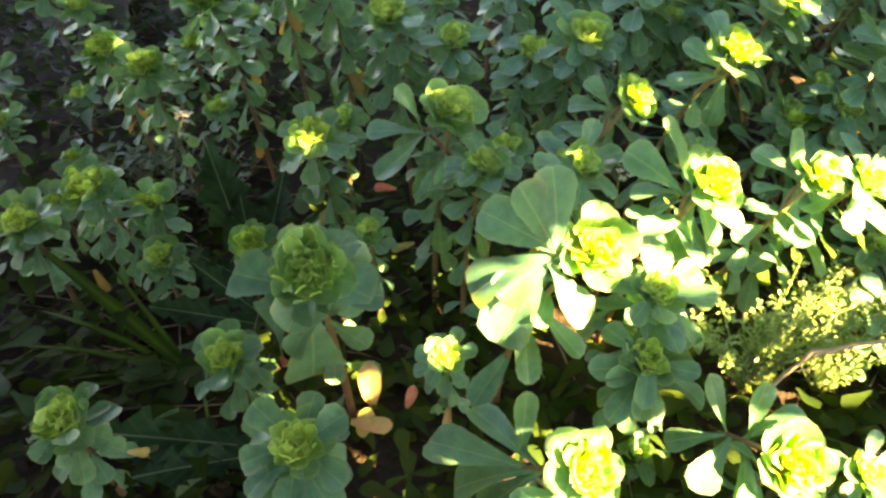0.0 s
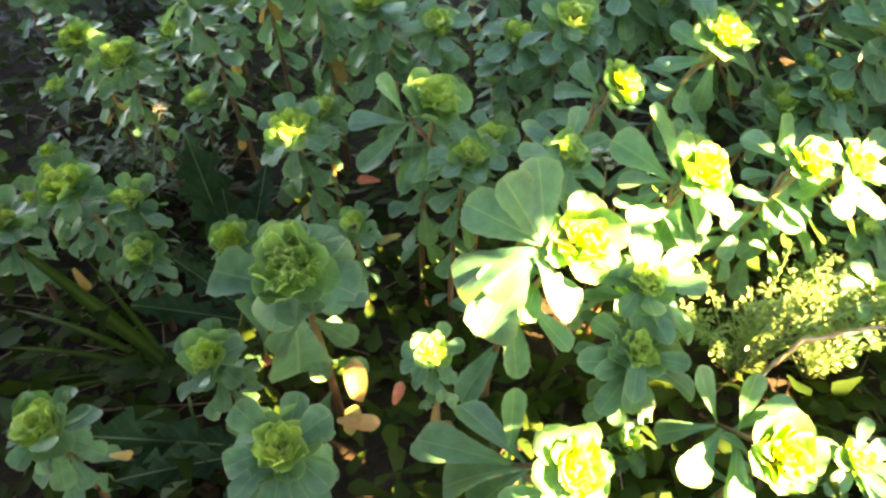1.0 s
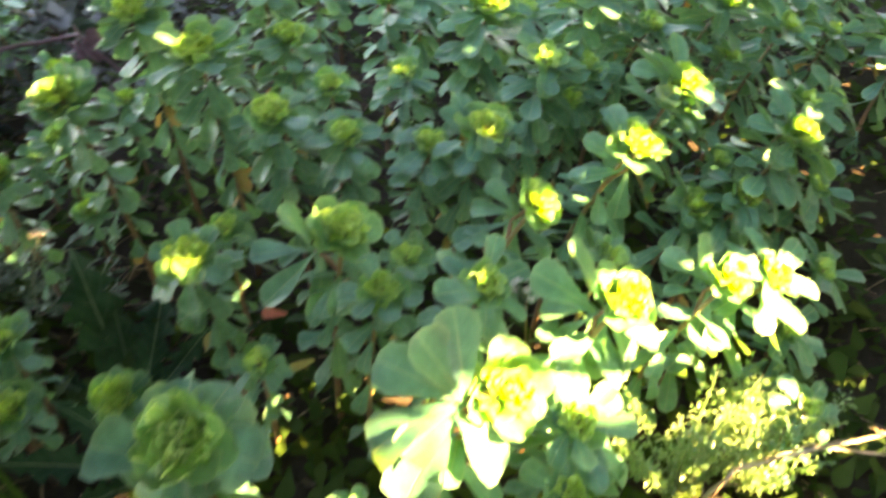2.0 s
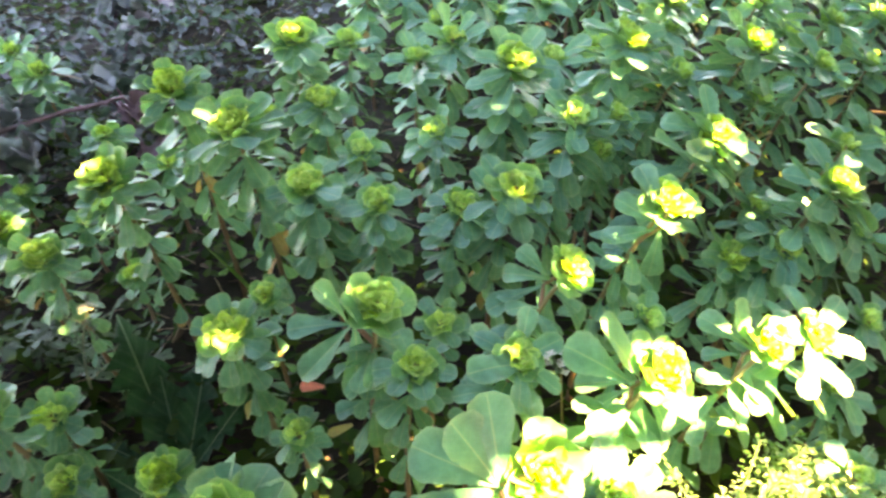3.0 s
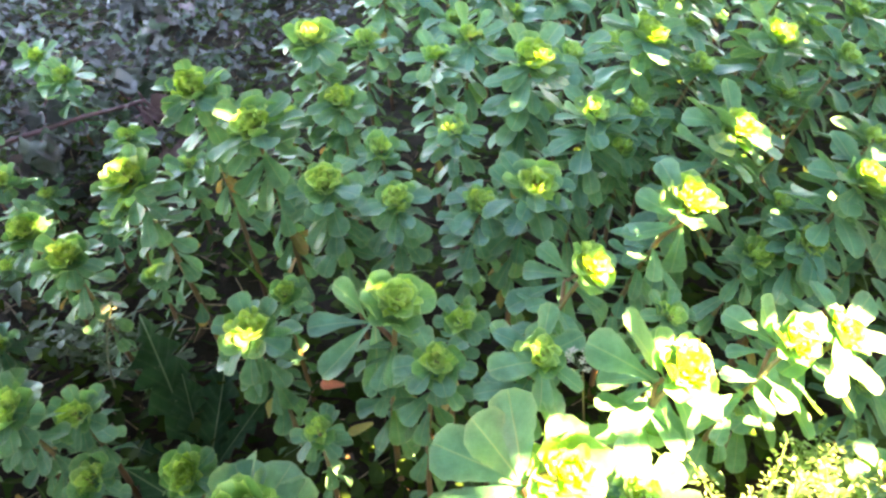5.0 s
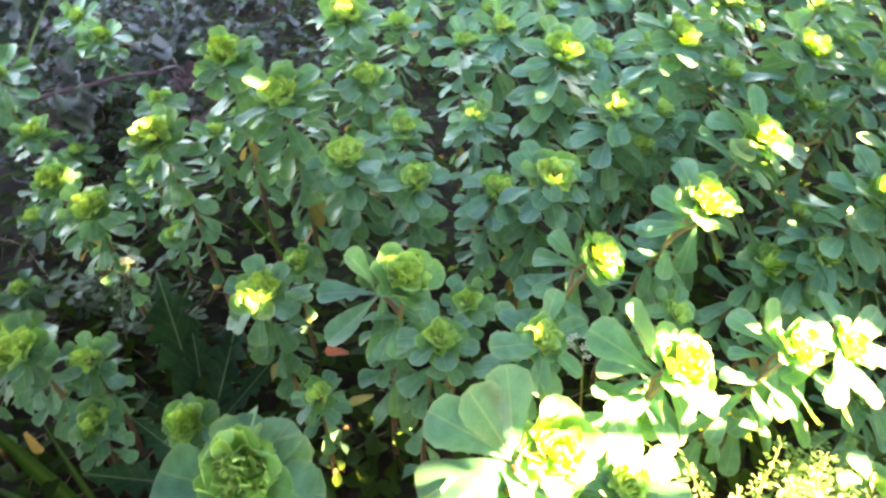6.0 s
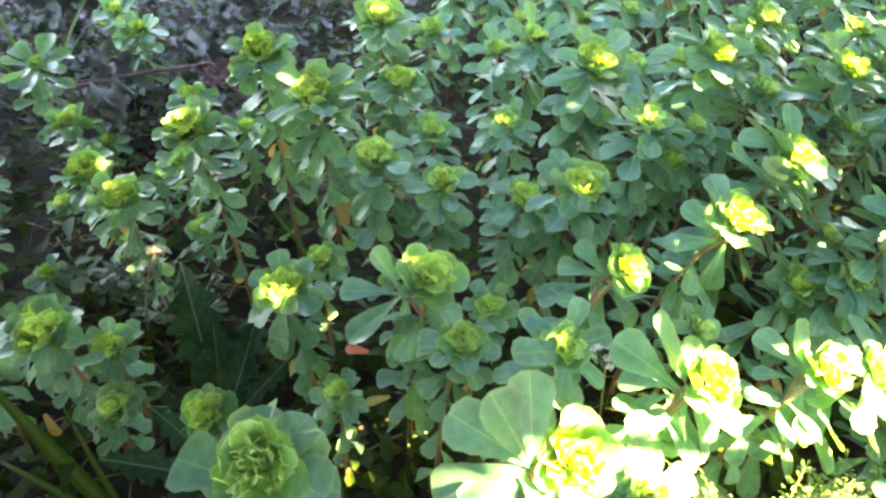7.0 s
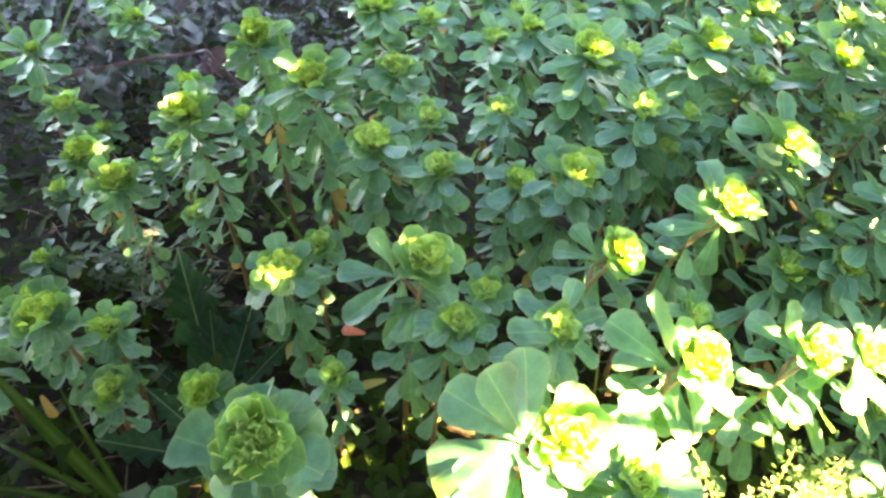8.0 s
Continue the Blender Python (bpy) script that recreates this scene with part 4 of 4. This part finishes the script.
dandelion((-0.105, 0.285, 0.072), [((-0.222, 0.268, 0.100), -0.4, 0.120), ((-0.190, 0.245, 0.090), -0.4, 0.110), ((-0.120, 0.225, 0.090), -0.4, 0.101), ((-0.150, 0.345, 0.105), -0.2, 0.092)], "dandelion rosette with broad toothed leaves on dark soil")
dandelion((-0.27, 0.235, 0.066), [((-0.33, 0.26, 0.095), -0.4, 0.129), ((-0.25, 0.20, 0.090), -0.4, 0.120), ((-0.31, 0.20, 0.085), -0.3, 0.120), ((-0.225, 0.22, 0.085), -0.3, 0.110)], "small dandelion rosette with bluish toothed leaves")
grass_tuft((-0.190, 0.355, 0.064), [((-0.350, 0.425, 0.150), 0.5, 0.0300), ((-0.305, 0.335, 0.112), 0.6, 0.0240), ((-0.285, 0.300, 0.096), 0.6, 0.0220), ((-0.335, 0.378, 0.105), 0.7, 0.0190), ((-0.250, 0.300, 0.085), 0.6, 0.0170), ((-0.155, 0.325, 0.100), 0.5, 0.1100), ((-0.275, 0.420, 0.130), 0.4, 0.0210), ((-0.300, 0.395, 0.092), 0.8, 0.0120), ((-0.310, 0.310, 0.082), 0.8, 0.0110)], "tuft of long arching green grass blades")
grass_tuft((-0.10, 0.62, 0.08), [((-0.12, 0.66, 0.20), 0.2, 0.0250), ((-0.07, 0.64, 0.19), 0.2, 0.0250), ((-0.15, 0.62, 0.18), 0.3, 0.0250), ((-0.09, 0.58, 0.17), 0.3, 0.0250)], "upright grass blades among the spurge stems")
grass_tuft((-0.60, 1.0, 0.115), [((-0.72, 1.1, 0.27), 0.4, 0.0200), ((-0.66, 0.95, 0.26), 0.4, 0.0200), ((-0.55, 1.12, 0.28), 0.3, 0.0200), ((-0.75, 1.0, 0.20), 0.6, 0.0200)], "loose grass tuft beside withered weeds")
small_leaves(random.Random(21), (0.222, 0.336, 0.152), (0.064, 0.038, 0.034), 1750, 0.0047, 28, WEED, "small_leaved_weed", "bushy low weed with many tiny pale green leaves")
small_leaves(random.Random(24), (0.278, 0.336, 0.136), (0.058, 0.036, 0.032), 1750, 0.0047, 24, WEED, "small_leaved_weed", "spreading low weed with tiny pale leaves beside a dry stalk")
small_leaves(random.Random(22), (-0.310, 0.595, 0.100), (0.060, 0.045, 0.030), 260, 0.015, 14, SILVER, "silvery_weed", "low silvery-green weed with small lobed leaves")
small_leaves(random.Random(23), (-0.235, 0.565, 0.100), (0.038, 0.035, 0.034), 130, 0.013, 8, SILVER, "silvery_weed", "small silvery-green weed below the flowering stalk")
shepherds_purse((-0.262, 0.545, 0.070), (-0.212, 0.514, 0.206))
white_cluster((0.125, 0.420, 0.065), (0.118, 0.385, 0.232))
stalk("dry_stalk", [(0.215, 0.310, 0.085), (0.238, 0.310, 0.140), (0.300, 0.312, 0.152), (0.380, 0.322, 0.146)], 0.0014, STRAW, "dry tan branching stalk among small weeds", "dead stalk", 10, 1)
stalk("dry_stalk", [(0.240, 0.318, 0.125), (0.300, 0.327, 0.131), (0.390, 0.322, 0.105)], 0.0010, STRAW, "thin dry tan stalk lying over weeds", "dead stalk", 6, 2)
stalk("fallen_stick", [(0.235, 0.283, 0.075), (0.330, 0.272, 0.078)], 0.0022, GREYDRY, "thin grey stick lying on the soil", "stick", 2, 3)
stalk("dry_straw", [(-0.245, 0.316, 0.078), (-0.148, 0.318, 0.081)], 0.0009, STRAW, "thin pale straw lying across dark soil", "straw", 0, 4)
stalk("dry_straw", [(-0.290, 0.365, 0.080), (-0.215, 0.375, 0.082)], 0.0008, STRAW, "thin pale straw lying beside grass", "straw", 0, 5)
stalk("dry_straw", [(-0.165, 0.312, 0.095), (-0.140, 0.265, 0.076)], 0.0012, GRASS, "short green stalk leaning over dark soil", "straw", 0, 6)
stalk("dry_straw", [(-0.300, 0.545, 0.072), (-0.235, 0.585, 0.105)], 0.0011, STRAW, "pale straw leaning in the silvery weed", "straw", 0, 7)
stalk("dry_stalk", [(-0.533, 1.089, 0.13), (-0.500, 1.085, 0.195), (-0.462, 1.080, 0.245)], 0.0016, STRAW, "dry brown branching stalk among grey leaves", "dead stalk", 9, 11)
stalk("dry_stalk", [(-0.500, 1.085, 0.195), (-0.440, 1.070, 0.205), (-0.370, 1.050, 0.190)], 0.0013, STRAW, "thin dry brown stalk lying over grey leaves", "dead stalk", 7, 12)
stalk("dry_stalk", [(-0.600, 1.000, 0.12), (-0.560, 1.060, 0.20), (-0.540, 1.150, 0.250)], 0.0012, GREYDRY, "thin grey leaning stalk among withered weeds", "dead stalk", 6, 13)
stalk("fallen_weed", [(-0.50, 0.880, 0.190), (-0.42, 0.905, 0.203), (-0.32, 0.955, 0.205), (-0.28, 0.99, 0.12)], 0.0034, PURPLE, "purple-brown fallen stem among grey dry leaves", "dead stalk", 4, 8)
dead_weed((-0.45, 0.86, 0.10), (-0.42, 0.87, 0.20), 22, 0.05, 31, "withered grey weed with large limp leaves")
dead_weed((-0.50, 1.00, 0.12), (-0.46, 0.99, 0.21), 18, 0.05, 38, "withered grey weed with broad limp leaves")
dead_weed((-0.36, 1.06, 0.12), (-0.40, 1.05, 0.20), 16, 0.05, 39, "withered grey weed leaning over dry stalks")
dead_weed((-0.42, 1.20, 0.13), (-0.38, 1.22, 0.22), 28, 0.05, 32, "withered grey weed with curled pale leaves")
dead_weed((-0.70, 1.25, 0.13), (-0.66, 1.25, 0.24), 30, 0.06, 33, "withered grey weed with drooping leaves")
dead_weed((-0.50, 1.45, 0.15), (-0.46, 1.45, 0.25), 30, 0.06, 34, "withered grey weed behind the spurge")
dead_weed((-0.85, 1.50, 0.16), (-0.82, 1.50, 0.27), 30, 0.065, 35, "withered grey weed at the back of the patch")
dead_weed((-0.25, 1.50, 0.16), (-0.22, 1.50, 0.25), 26, 0.055, 36, "withered grey weed at the back of the stand")
dead_weed((-0.31, 0.95, 0.11), (-0.325, 0.955, 0.205), 8, 0.04, 37, "withered weed with dark red leaves", PURPLE, PURPLE)


def build_undergrowth():
    rng = random.Random(77)
    shapes = [blade(spatulate, 0.34, b, 0.15, 0.1, 0, 0.05, 6, 3, k) for k, b in enumerate((-0.6, -0.2, 0.3))]
    leaves, shoots = [], []
    for k in range(15000):
        y = rng.uniform(0.05, 1.9)
        x = rng.uniform(-0.3 - 0.6 * y, 0.3 + 0.7 * y)
        left = x < -0.13 - 0.1 * (y - 0.4) and y < 1.05
        patch = noise.noise((x * 9, y * 9, 2.0))
        if patch < (-0.18 if left and y < 0.46 else -0.42 if left else -0.35 if y < 0.38 else -0.25 if y < 0.45 else -0.35):
            continue
        z = ground_at(x, y)
        a = rng.uniform(0, 6.28)
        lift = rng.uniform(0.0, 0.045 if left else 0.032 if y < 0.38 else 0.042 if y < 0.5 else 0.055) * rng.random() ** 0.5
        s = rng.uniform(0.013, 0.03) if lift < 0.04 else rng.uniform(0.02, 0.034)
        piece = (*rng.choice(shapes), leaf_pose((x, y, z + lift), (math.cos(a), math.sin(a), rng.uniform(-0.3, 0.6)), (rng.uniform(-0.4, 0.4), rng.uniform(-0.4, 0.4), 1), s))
        # leaves nearest the soil take the darkest colour, as painted shade
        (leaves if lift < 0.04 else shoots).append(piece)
    tagged(new("spurge_shoots", joined("spurge_shoots", shoots, SHADED_SHOOT)), "blue-green spurge shoots between the stems, colour darkened for the shade there", "undergrowth", kind="stuff")
    tagged(new("undergrowth", joined("undergrowth", leaves, SHADED_COVER)), "low green seedlings and leaves covering the soil, coloured dark for shade", "undergrowth", kind="stuff")
    bits, straws = [], []
    for k in range(2300):
        y = rng.uniform(0.0, 1.8)
        x = rng.uniform(-0.3 - 0.6 * y, 0.3 + 0.7 * y) if k < 1500 else rng.uniform(-0.3 - 0.35 * y, -0.14)
        a = rng.uniform(0, 6.28)
        z = ground_at(x, y) + 0.003
        if k % 3:
            bits.append((*blade(ovate, 0.35, rng.uniform(-0.8, 0.8), 0.3, 0, 0, 0.2, 4, 3, k), leaf_pose((x, y, z), (math.cos(a), math.sin(a), rng.uniform(-0.1, 0.3)), (rng.uniform(-0.5, 0.5), rng.uniform(-0.5, 0.5), 1), rng.uniform(0.006, 0.02))))
        else:
            d = Vector((math.cos(a), math.sin(a), rng.uniform(-0.02, 0.15))) * rng.uniform(0.02, 0.08)
            p = Vector((x, y, z))
            straws.append((*tube([p, p + d * 0.5 + Vector((0, 0, 0.002)), p + d], [0.0007, 0.0006, 0.0004], 4), None))
    tagged(new("leaf_litter", joined("leaf_litter", bits, LITTER)), "brown crumbled leaf litter on the soil", "leaf litter", kind="stuff")
    tagged(new("straw_litter", joined("straw_litter", straws, STRAW)), "scattered pale dry straw on the soil", "straw", kind="stuff")


build_undergrowth()


def build_withered():
    rng = random.Random(41)
    shapes = [blade(p, w, b, 0.6, 0.1, 0.05, 0.5, 8, 5, k, 0.8) for k, (p, w, b) in enumerate([(ovate, 0.3, -0.7), (lance, 0.2, 0.5), (spatulate, 0.3, -0.3)])]
    leaves = []
    while len(leaves) < 3600:
        x, y = rng.uniform(-1.3, 0.0), rng.uniform(0.80, 1.9)
        if x > -0.14 - 0.22 * rng.random() + 0.25 * (y - 1.0) or noise.noise((x * 5, y * 5, 7.0)) < -0.35:
            continue
        a = rng.uniform(0, 6.28)
        z = ground_at(x, y) + 0.075 * rng.random() ** 1.5
        leaves.append((*rng.choice(shapes), leaf_pose((x, y, z), (math.cos(a), math.sin(a), rng.uniform(-0.2, 0.6)), (rng.uniform(-0.6, 0.6), rng.uniform(-0.8, 0.2), 1), rng.uniform(0.012, 0.034))))
    tagged(new("withered_foliage", joined("withered_foliage", leaves, GREYDRY)), "limp grey withered leaves covering the ground behind", "dead leaves", kind="stuff")


build_withered()


def build_weed_screen():
    """Unseen tall weeds, added round the camera to block skylight from behind and left."""
    rng = random.Random(15)
    shape = blade(spatulate, 0.32, -0.4, 0.1, 0.1, 0, 0.05, 6, 3, 3)
    leaves = []
    while len(leaves) < 13000:
        x, y = rng.uniform(-1.3, 0.8), rng.uniform(-0.7, 0.75)
        left = x < -0.42 - 0.55 * max(0.0, y - 0.25)
        if not left and not (y < -0.16) or math.hypot((x + 0.2) / 1.15, (y - 0.1) / 0.95) + 0.2 * noise.noise((x * 4, y * 4, 3.0)) > 1.0:
            continue
        h = (0.95 if y < -0.2 and x < 0.5 else 1.0) + 0.1 * noise.noise((x * 6, y * 6, 1.0))
        z = ground_at(x, y) + h * rng.random() ** 0.7
        a = rng.uniform(0, 6.28)
        leaves.append((*shape, leaf_pose((x, y, z), (math.cos(a), math.sin(a), rng.uniform(-0.4, 0.5)), (rng.uniform(-0.5, 0.5), rng.uniform(-0.5, 0.5), 1), rng.uniform(0.04, 0.065))))
    tagged(new("weed_stand", joined("weed_stand", leaves, SHADED_COVER)), "unseen dense green weeds added to block skylight round the patch", "weeds", kind="stuff")


build_weed_screen()


def build_meadow():
    """Lower weeds thin out over the ground round the patch."""
    rng = random.Random(52)
    shape = blade(spatulate, 0.30, -0.5, 0.1, 0.1, 0, 0.05, 5, 3, 4)
    leaves = []
    while len(leaves) < 34000:
        x, y = rng.gauss(0.0, 2.9), rng.gauss(0.6, 2.9)
        if -1.0 < x < 1.0 and -0.5 < y < 1.7 or noise.noise((x * 1.5, y * 1.5, 8.0)) < -0.42:
            continue
        a = rng.uniform(0, 6.28)
        z = ground_at(x, y) + 0.16 * rng.random() ** 2
        leaves.append((*shape, leaf_pose((x, y, z), (math.cos(a), math.sin(a), rng.uniform(-0.2, 0.9)), (rng.uniform(-0.5, 0.5), rng.uniform(-0.5, 0.5), 1), rng.uniform(0.05, 0.11))))
    tagged(new("meadow_weeds", joined("meadow_weeds", leaves, SHADED_COVER)), "low green weeds scattered over the ground around", "weeds", kind="stuff")


build_meadow()

# ---------------------------------------------------------------- unseen shrub, added between the patch and the sun to cast dappled shade
# openings shaped in its crown to light chosen places: the place, the opening's width
OPENINGS = [
    ((0.096, 0.315, 0.224), 0.027), ((0.037, 0.293, 0.203), 0.021), ((0.072, 0.290, 0.190), 0.014), ((0.178, 0.370, 0.232), 0.021),
    ((0.160, 0.362, 0.188), 0.044), ((0.135, 0.379, 0.214), 0.012), ((0.260, 0.395, 0.217), 0.020), ((0.252, 0.398, 0.180), 0.036),
    ((0.302, 0.407, 0.203), 0.024), ((0.300, 0.405, 0.165), 0.030), ((0.285, 0.320, 0.110), 0.024), ((0.205, 0.310, 0.125), 0.014), ((0.300, 0.310, 0.105), 0.012),
    ((0.192, 0.224, 0.152), 0.030), ((0.152, 0.222, 0.134), 0.026), ((0.084, 0.196, 0.188), 0.020), ((0.262, 0.248, 0.100), 0.020),
    ((0.006, 0.288, 0.164), 0.007), ((-0.041, 0.280, 0.142), 0.011), ((-0.092, 0.450, 0.222), 0.008), ((0.195, 0.490, 0.230), 0.007), ((0.011, 0.426, 0.274), 0.003),
    ((0.148, 0.447, 0.250), 0.010), ((0.232, 0.497, 0.260), 0.016), ((0.300, 0.566, 0.276), 0.016), ((0.150, 0.684, 0.306), 0.006), ((0.124, 0.552, 0.250), 0.004),
    ((0.266, 0.708, 0.310), 0.006), ((0.375, 0.688, 0.312), 0.010), ((-0.196, 0.572, 0.302), 0.006), ((-0.100, 0.606, 0.326), 0.005),
    ((-0.056, 0.738, 0.338), 0.006), ((0.366, 0.508, 0.262), 0.012), ((0.330, 0.780, 0.324), 0.006), ((-0.250, 0.546, 0.246), 0.003), ((-0.212, 0.512, 0.205), 0.003),
    ((0.186, 0.618, 0.290), 0.005), ((0.096, 0.388, 0.240), 0.006),
]

# small random gaps, added so that sun flecks brighten lower leaves, right and back
flecks = random.Random(64)
for k in range(20):
    across_weed = flecks.uniform(0.18, 0.32)
    OPENINGS.append(((across_weed, flecks.uniform(0.305, 0.36), 0.19 - 0.2 * (across_weed - 0.18) + flecks.uniform(-0.03, 0.012)), flecks.uniform(0.008, 0.016)))
for k in range(11):
    OPENINGS.append(((flecks.uniform(0.16, 0.50), flecks.uniform(0.42, 0.82), flecks.uniform(0.18, 0.27)), flecks.uniform(0.004, 0.007)))
for k in range(12):
    OPENINGS.append(((flecks.uniform(0.3, 0.75), flecks.uniform(0.75, 1.3), 0.29), flecks.uniform(0.005, 0.010)))


def build_shade_caster():
    rng = random.Random(5)
    across = Vector((-math.sin(SUN_AZ), math.cos(SUN_AZ), 0))
    rise = TO_SUN.cross(across)
    if rise.z < 0:
        rise = -rise
    middle = Vector((0.1, 0.45, 0.2))
    holes = [((Vector(p) - middle).dot(across), (Vector(p) - middle).dot(rise), r) for p, r in OPENINGS]
    root = middle + TO_SUN * 0.80 + across * 0.25
    foot = Vector((root.x + 0.1, root.y, ground_at(root.x, root.y)))
    shrub = thing("shrub", foot, "unseen leafy green shrub added to cast dappled shade on the patch", "shrub")
    big = blade(ovate, 0.34, -0.3, 0.15, 0, 0, 0.05, 6, 3, 1)
    leaves = []

    def sprig(u, v, size, deep=0.72):
        p = middle + TO_SUN * rng.uniform(0.62, deep) + across * u + rise * v
        if p.z < ground_at(p.x, p.y) + 0.02:
            return
        d = Vector((rng.uniform(-1, 1), rng.uniform(-1, 1), rng.uniform(-1, 1)))
        d -= TO_SUN * d.dot(TO_SUN) * rng.uniform(0.6, 1.0)
        d.normalize()
        leaves.append((*big, leaf_pose(p - foot - d * size * 0.5, d, TO_SUN + Vector((rng.uniform(-0.5, 0.5), rng.uniform(-0.5, 0.5), rng.uniform(-0.5, 0.5))), size)))

    def clear(u, v):
        return min(math.hypot(u - a, v - b) - r for a, b, r in holes)

    for k in range(44000):
        u, v = rng.uniform(-0.55, 1.35), rng.uniform(-0.62, 0.95)
        near = clear(u, v)
        edge = math.hypot((u - 0.4) / 1.0, (v - 0.17) / 0.84) + 0.16 * noise.noise((u * 3, v * 3, 6.0))
        if edge > 1.0:
            continue
        # crown thinned here to let more light onto the right and back
        thin = u > 0.0 and v < 0.05 + 0.08 * noise.noise((u * 5, v * 5, 2.0))
        if near > 0.045 and k % (6 if thin else 3) == 0:
            sprig(u, v, 0.07, 0.74 + 0.75 * math.sqrt(max(0.0, 1.0 - edge)))
        elif 0.016 < near <= 0.045:
            sprig(u, v, 0.032)
    # finer leaves round the openings
    for a, b, r in holes:
        for k in range(int(60000 * math.pi * ((r + 0.026) ** 2 - r * r))):
            t, q = rng.uniform(0, 6.283), r + 0.004 + 0.022 * rng.random()
            u, v = a + q * math.cos(t), b + q * math.sin(t)
            if clear(u, v) > 0.004:
                sprig(u, v, rng.uniform(0.013, 0.018))
    part("foliage", joined("foliage", leaves, SHRUB), shrub, kind="stuff")
    for k in range(9):
        u, v = -0.45 + 0.2 * k, rng.uniform(0.3, 0.4)
        tip = middle + TO_SUN * 0.78 + across * u + rise * v - foot
        pts = [tip * (i / 6) + Vector((0.12 * math.sin(math.pi * i / 6), 0, 0.08 * math.sin(math.pi * i / 6))) for i in range(7)]
        part("branch", mesh("branch", *tube(pts, [0.009 - 0.001 * i for i in range(7)], 6), TWIG), shrub)


build_shade_caster()


def build_sky_blocker(foot_x, foot_y, centre, reach, count, seed, label):
    """Adds an unseen shrub crown over one side, outside the view, to block skylight."""
    rng = random.Random(seed)
    foot = Vector((foot_x, foot_y, ground_at(foot_x, foot_y)))
    shrub = thing("shrub", foot, label, "shrub")
    shape = blade(ovate, 0.34, -0.3, 0.15, 0, 0, 0.05, 6, 3, 2)
    leaves, centre = [], Vector(centre)
    for k in range(count):
        d = Vector((rng.uniform(-1, 1), rng.uniform(-1, 1), rng.uniform(-1, 1)))
        if d.length > 1 or d.length < 0.25:
            continue
        p = centre + Vector((d.x * reach[0], d.y * reach[1], d.z * reach[2])) * (1 + 0.25 * noise.noise(d * 3))
        w = Vector((rng.uniform(-1, 1), rng.uniform(-1, 1), rng.uniform(-0.6, 0.4)))
        leaves.append((*shape, leaf_pose(p - foot, w, (rng.uniform(-0.5, 0.5), rng.uniform(-0.5, 0.5), 1), rng.uniform(0.05, 0.08))))
    part("foliage", joined("foliage", leaves, SHRUB), shrub, kind="stuff")
    for k in range(6):
        tip = centre + Vector((rng.uniform(-0.6, 0.6) * reach[0], rng.uniform(-0.6, 0.6) * reach[1], rng.uniform(-0.3, 0.6) * reach[2])) - foot
        pts = [tip * (i / 6) + Vector((0, 0, 0.16 * math.sin(math.pi * i / 6))) for i in range(7)]
        part("branch", mesh("branch", *tube(pts, [0.010 - 0.001 * i for i in range(7)], 6), TWIG), shrub)


# crowns added only to dim the left, near left and back of the patch
build_sky_blocker(-0.95, -0.55, (-0.63, 0.28, 0.65), (0.56, 0.80, 0.09), 18500, 9, "unseen leafy shrub crown added over the left weeds to block skylight")
build_sky_blocker(-0.60, -0.95, (-0.66, -0.62, 0.48), (0.56, 0.34, 0.42), 14000, 11, "unseen dense leafy shrub added to dim the near left of the patch")
build_sky_blocker(0.55, 2.65, (0.30, 1.75, 0.98), (0.95, 0.60, 0.28), 11000, 10, "unseen tall leafy shrub added to block the sky behind the patch")
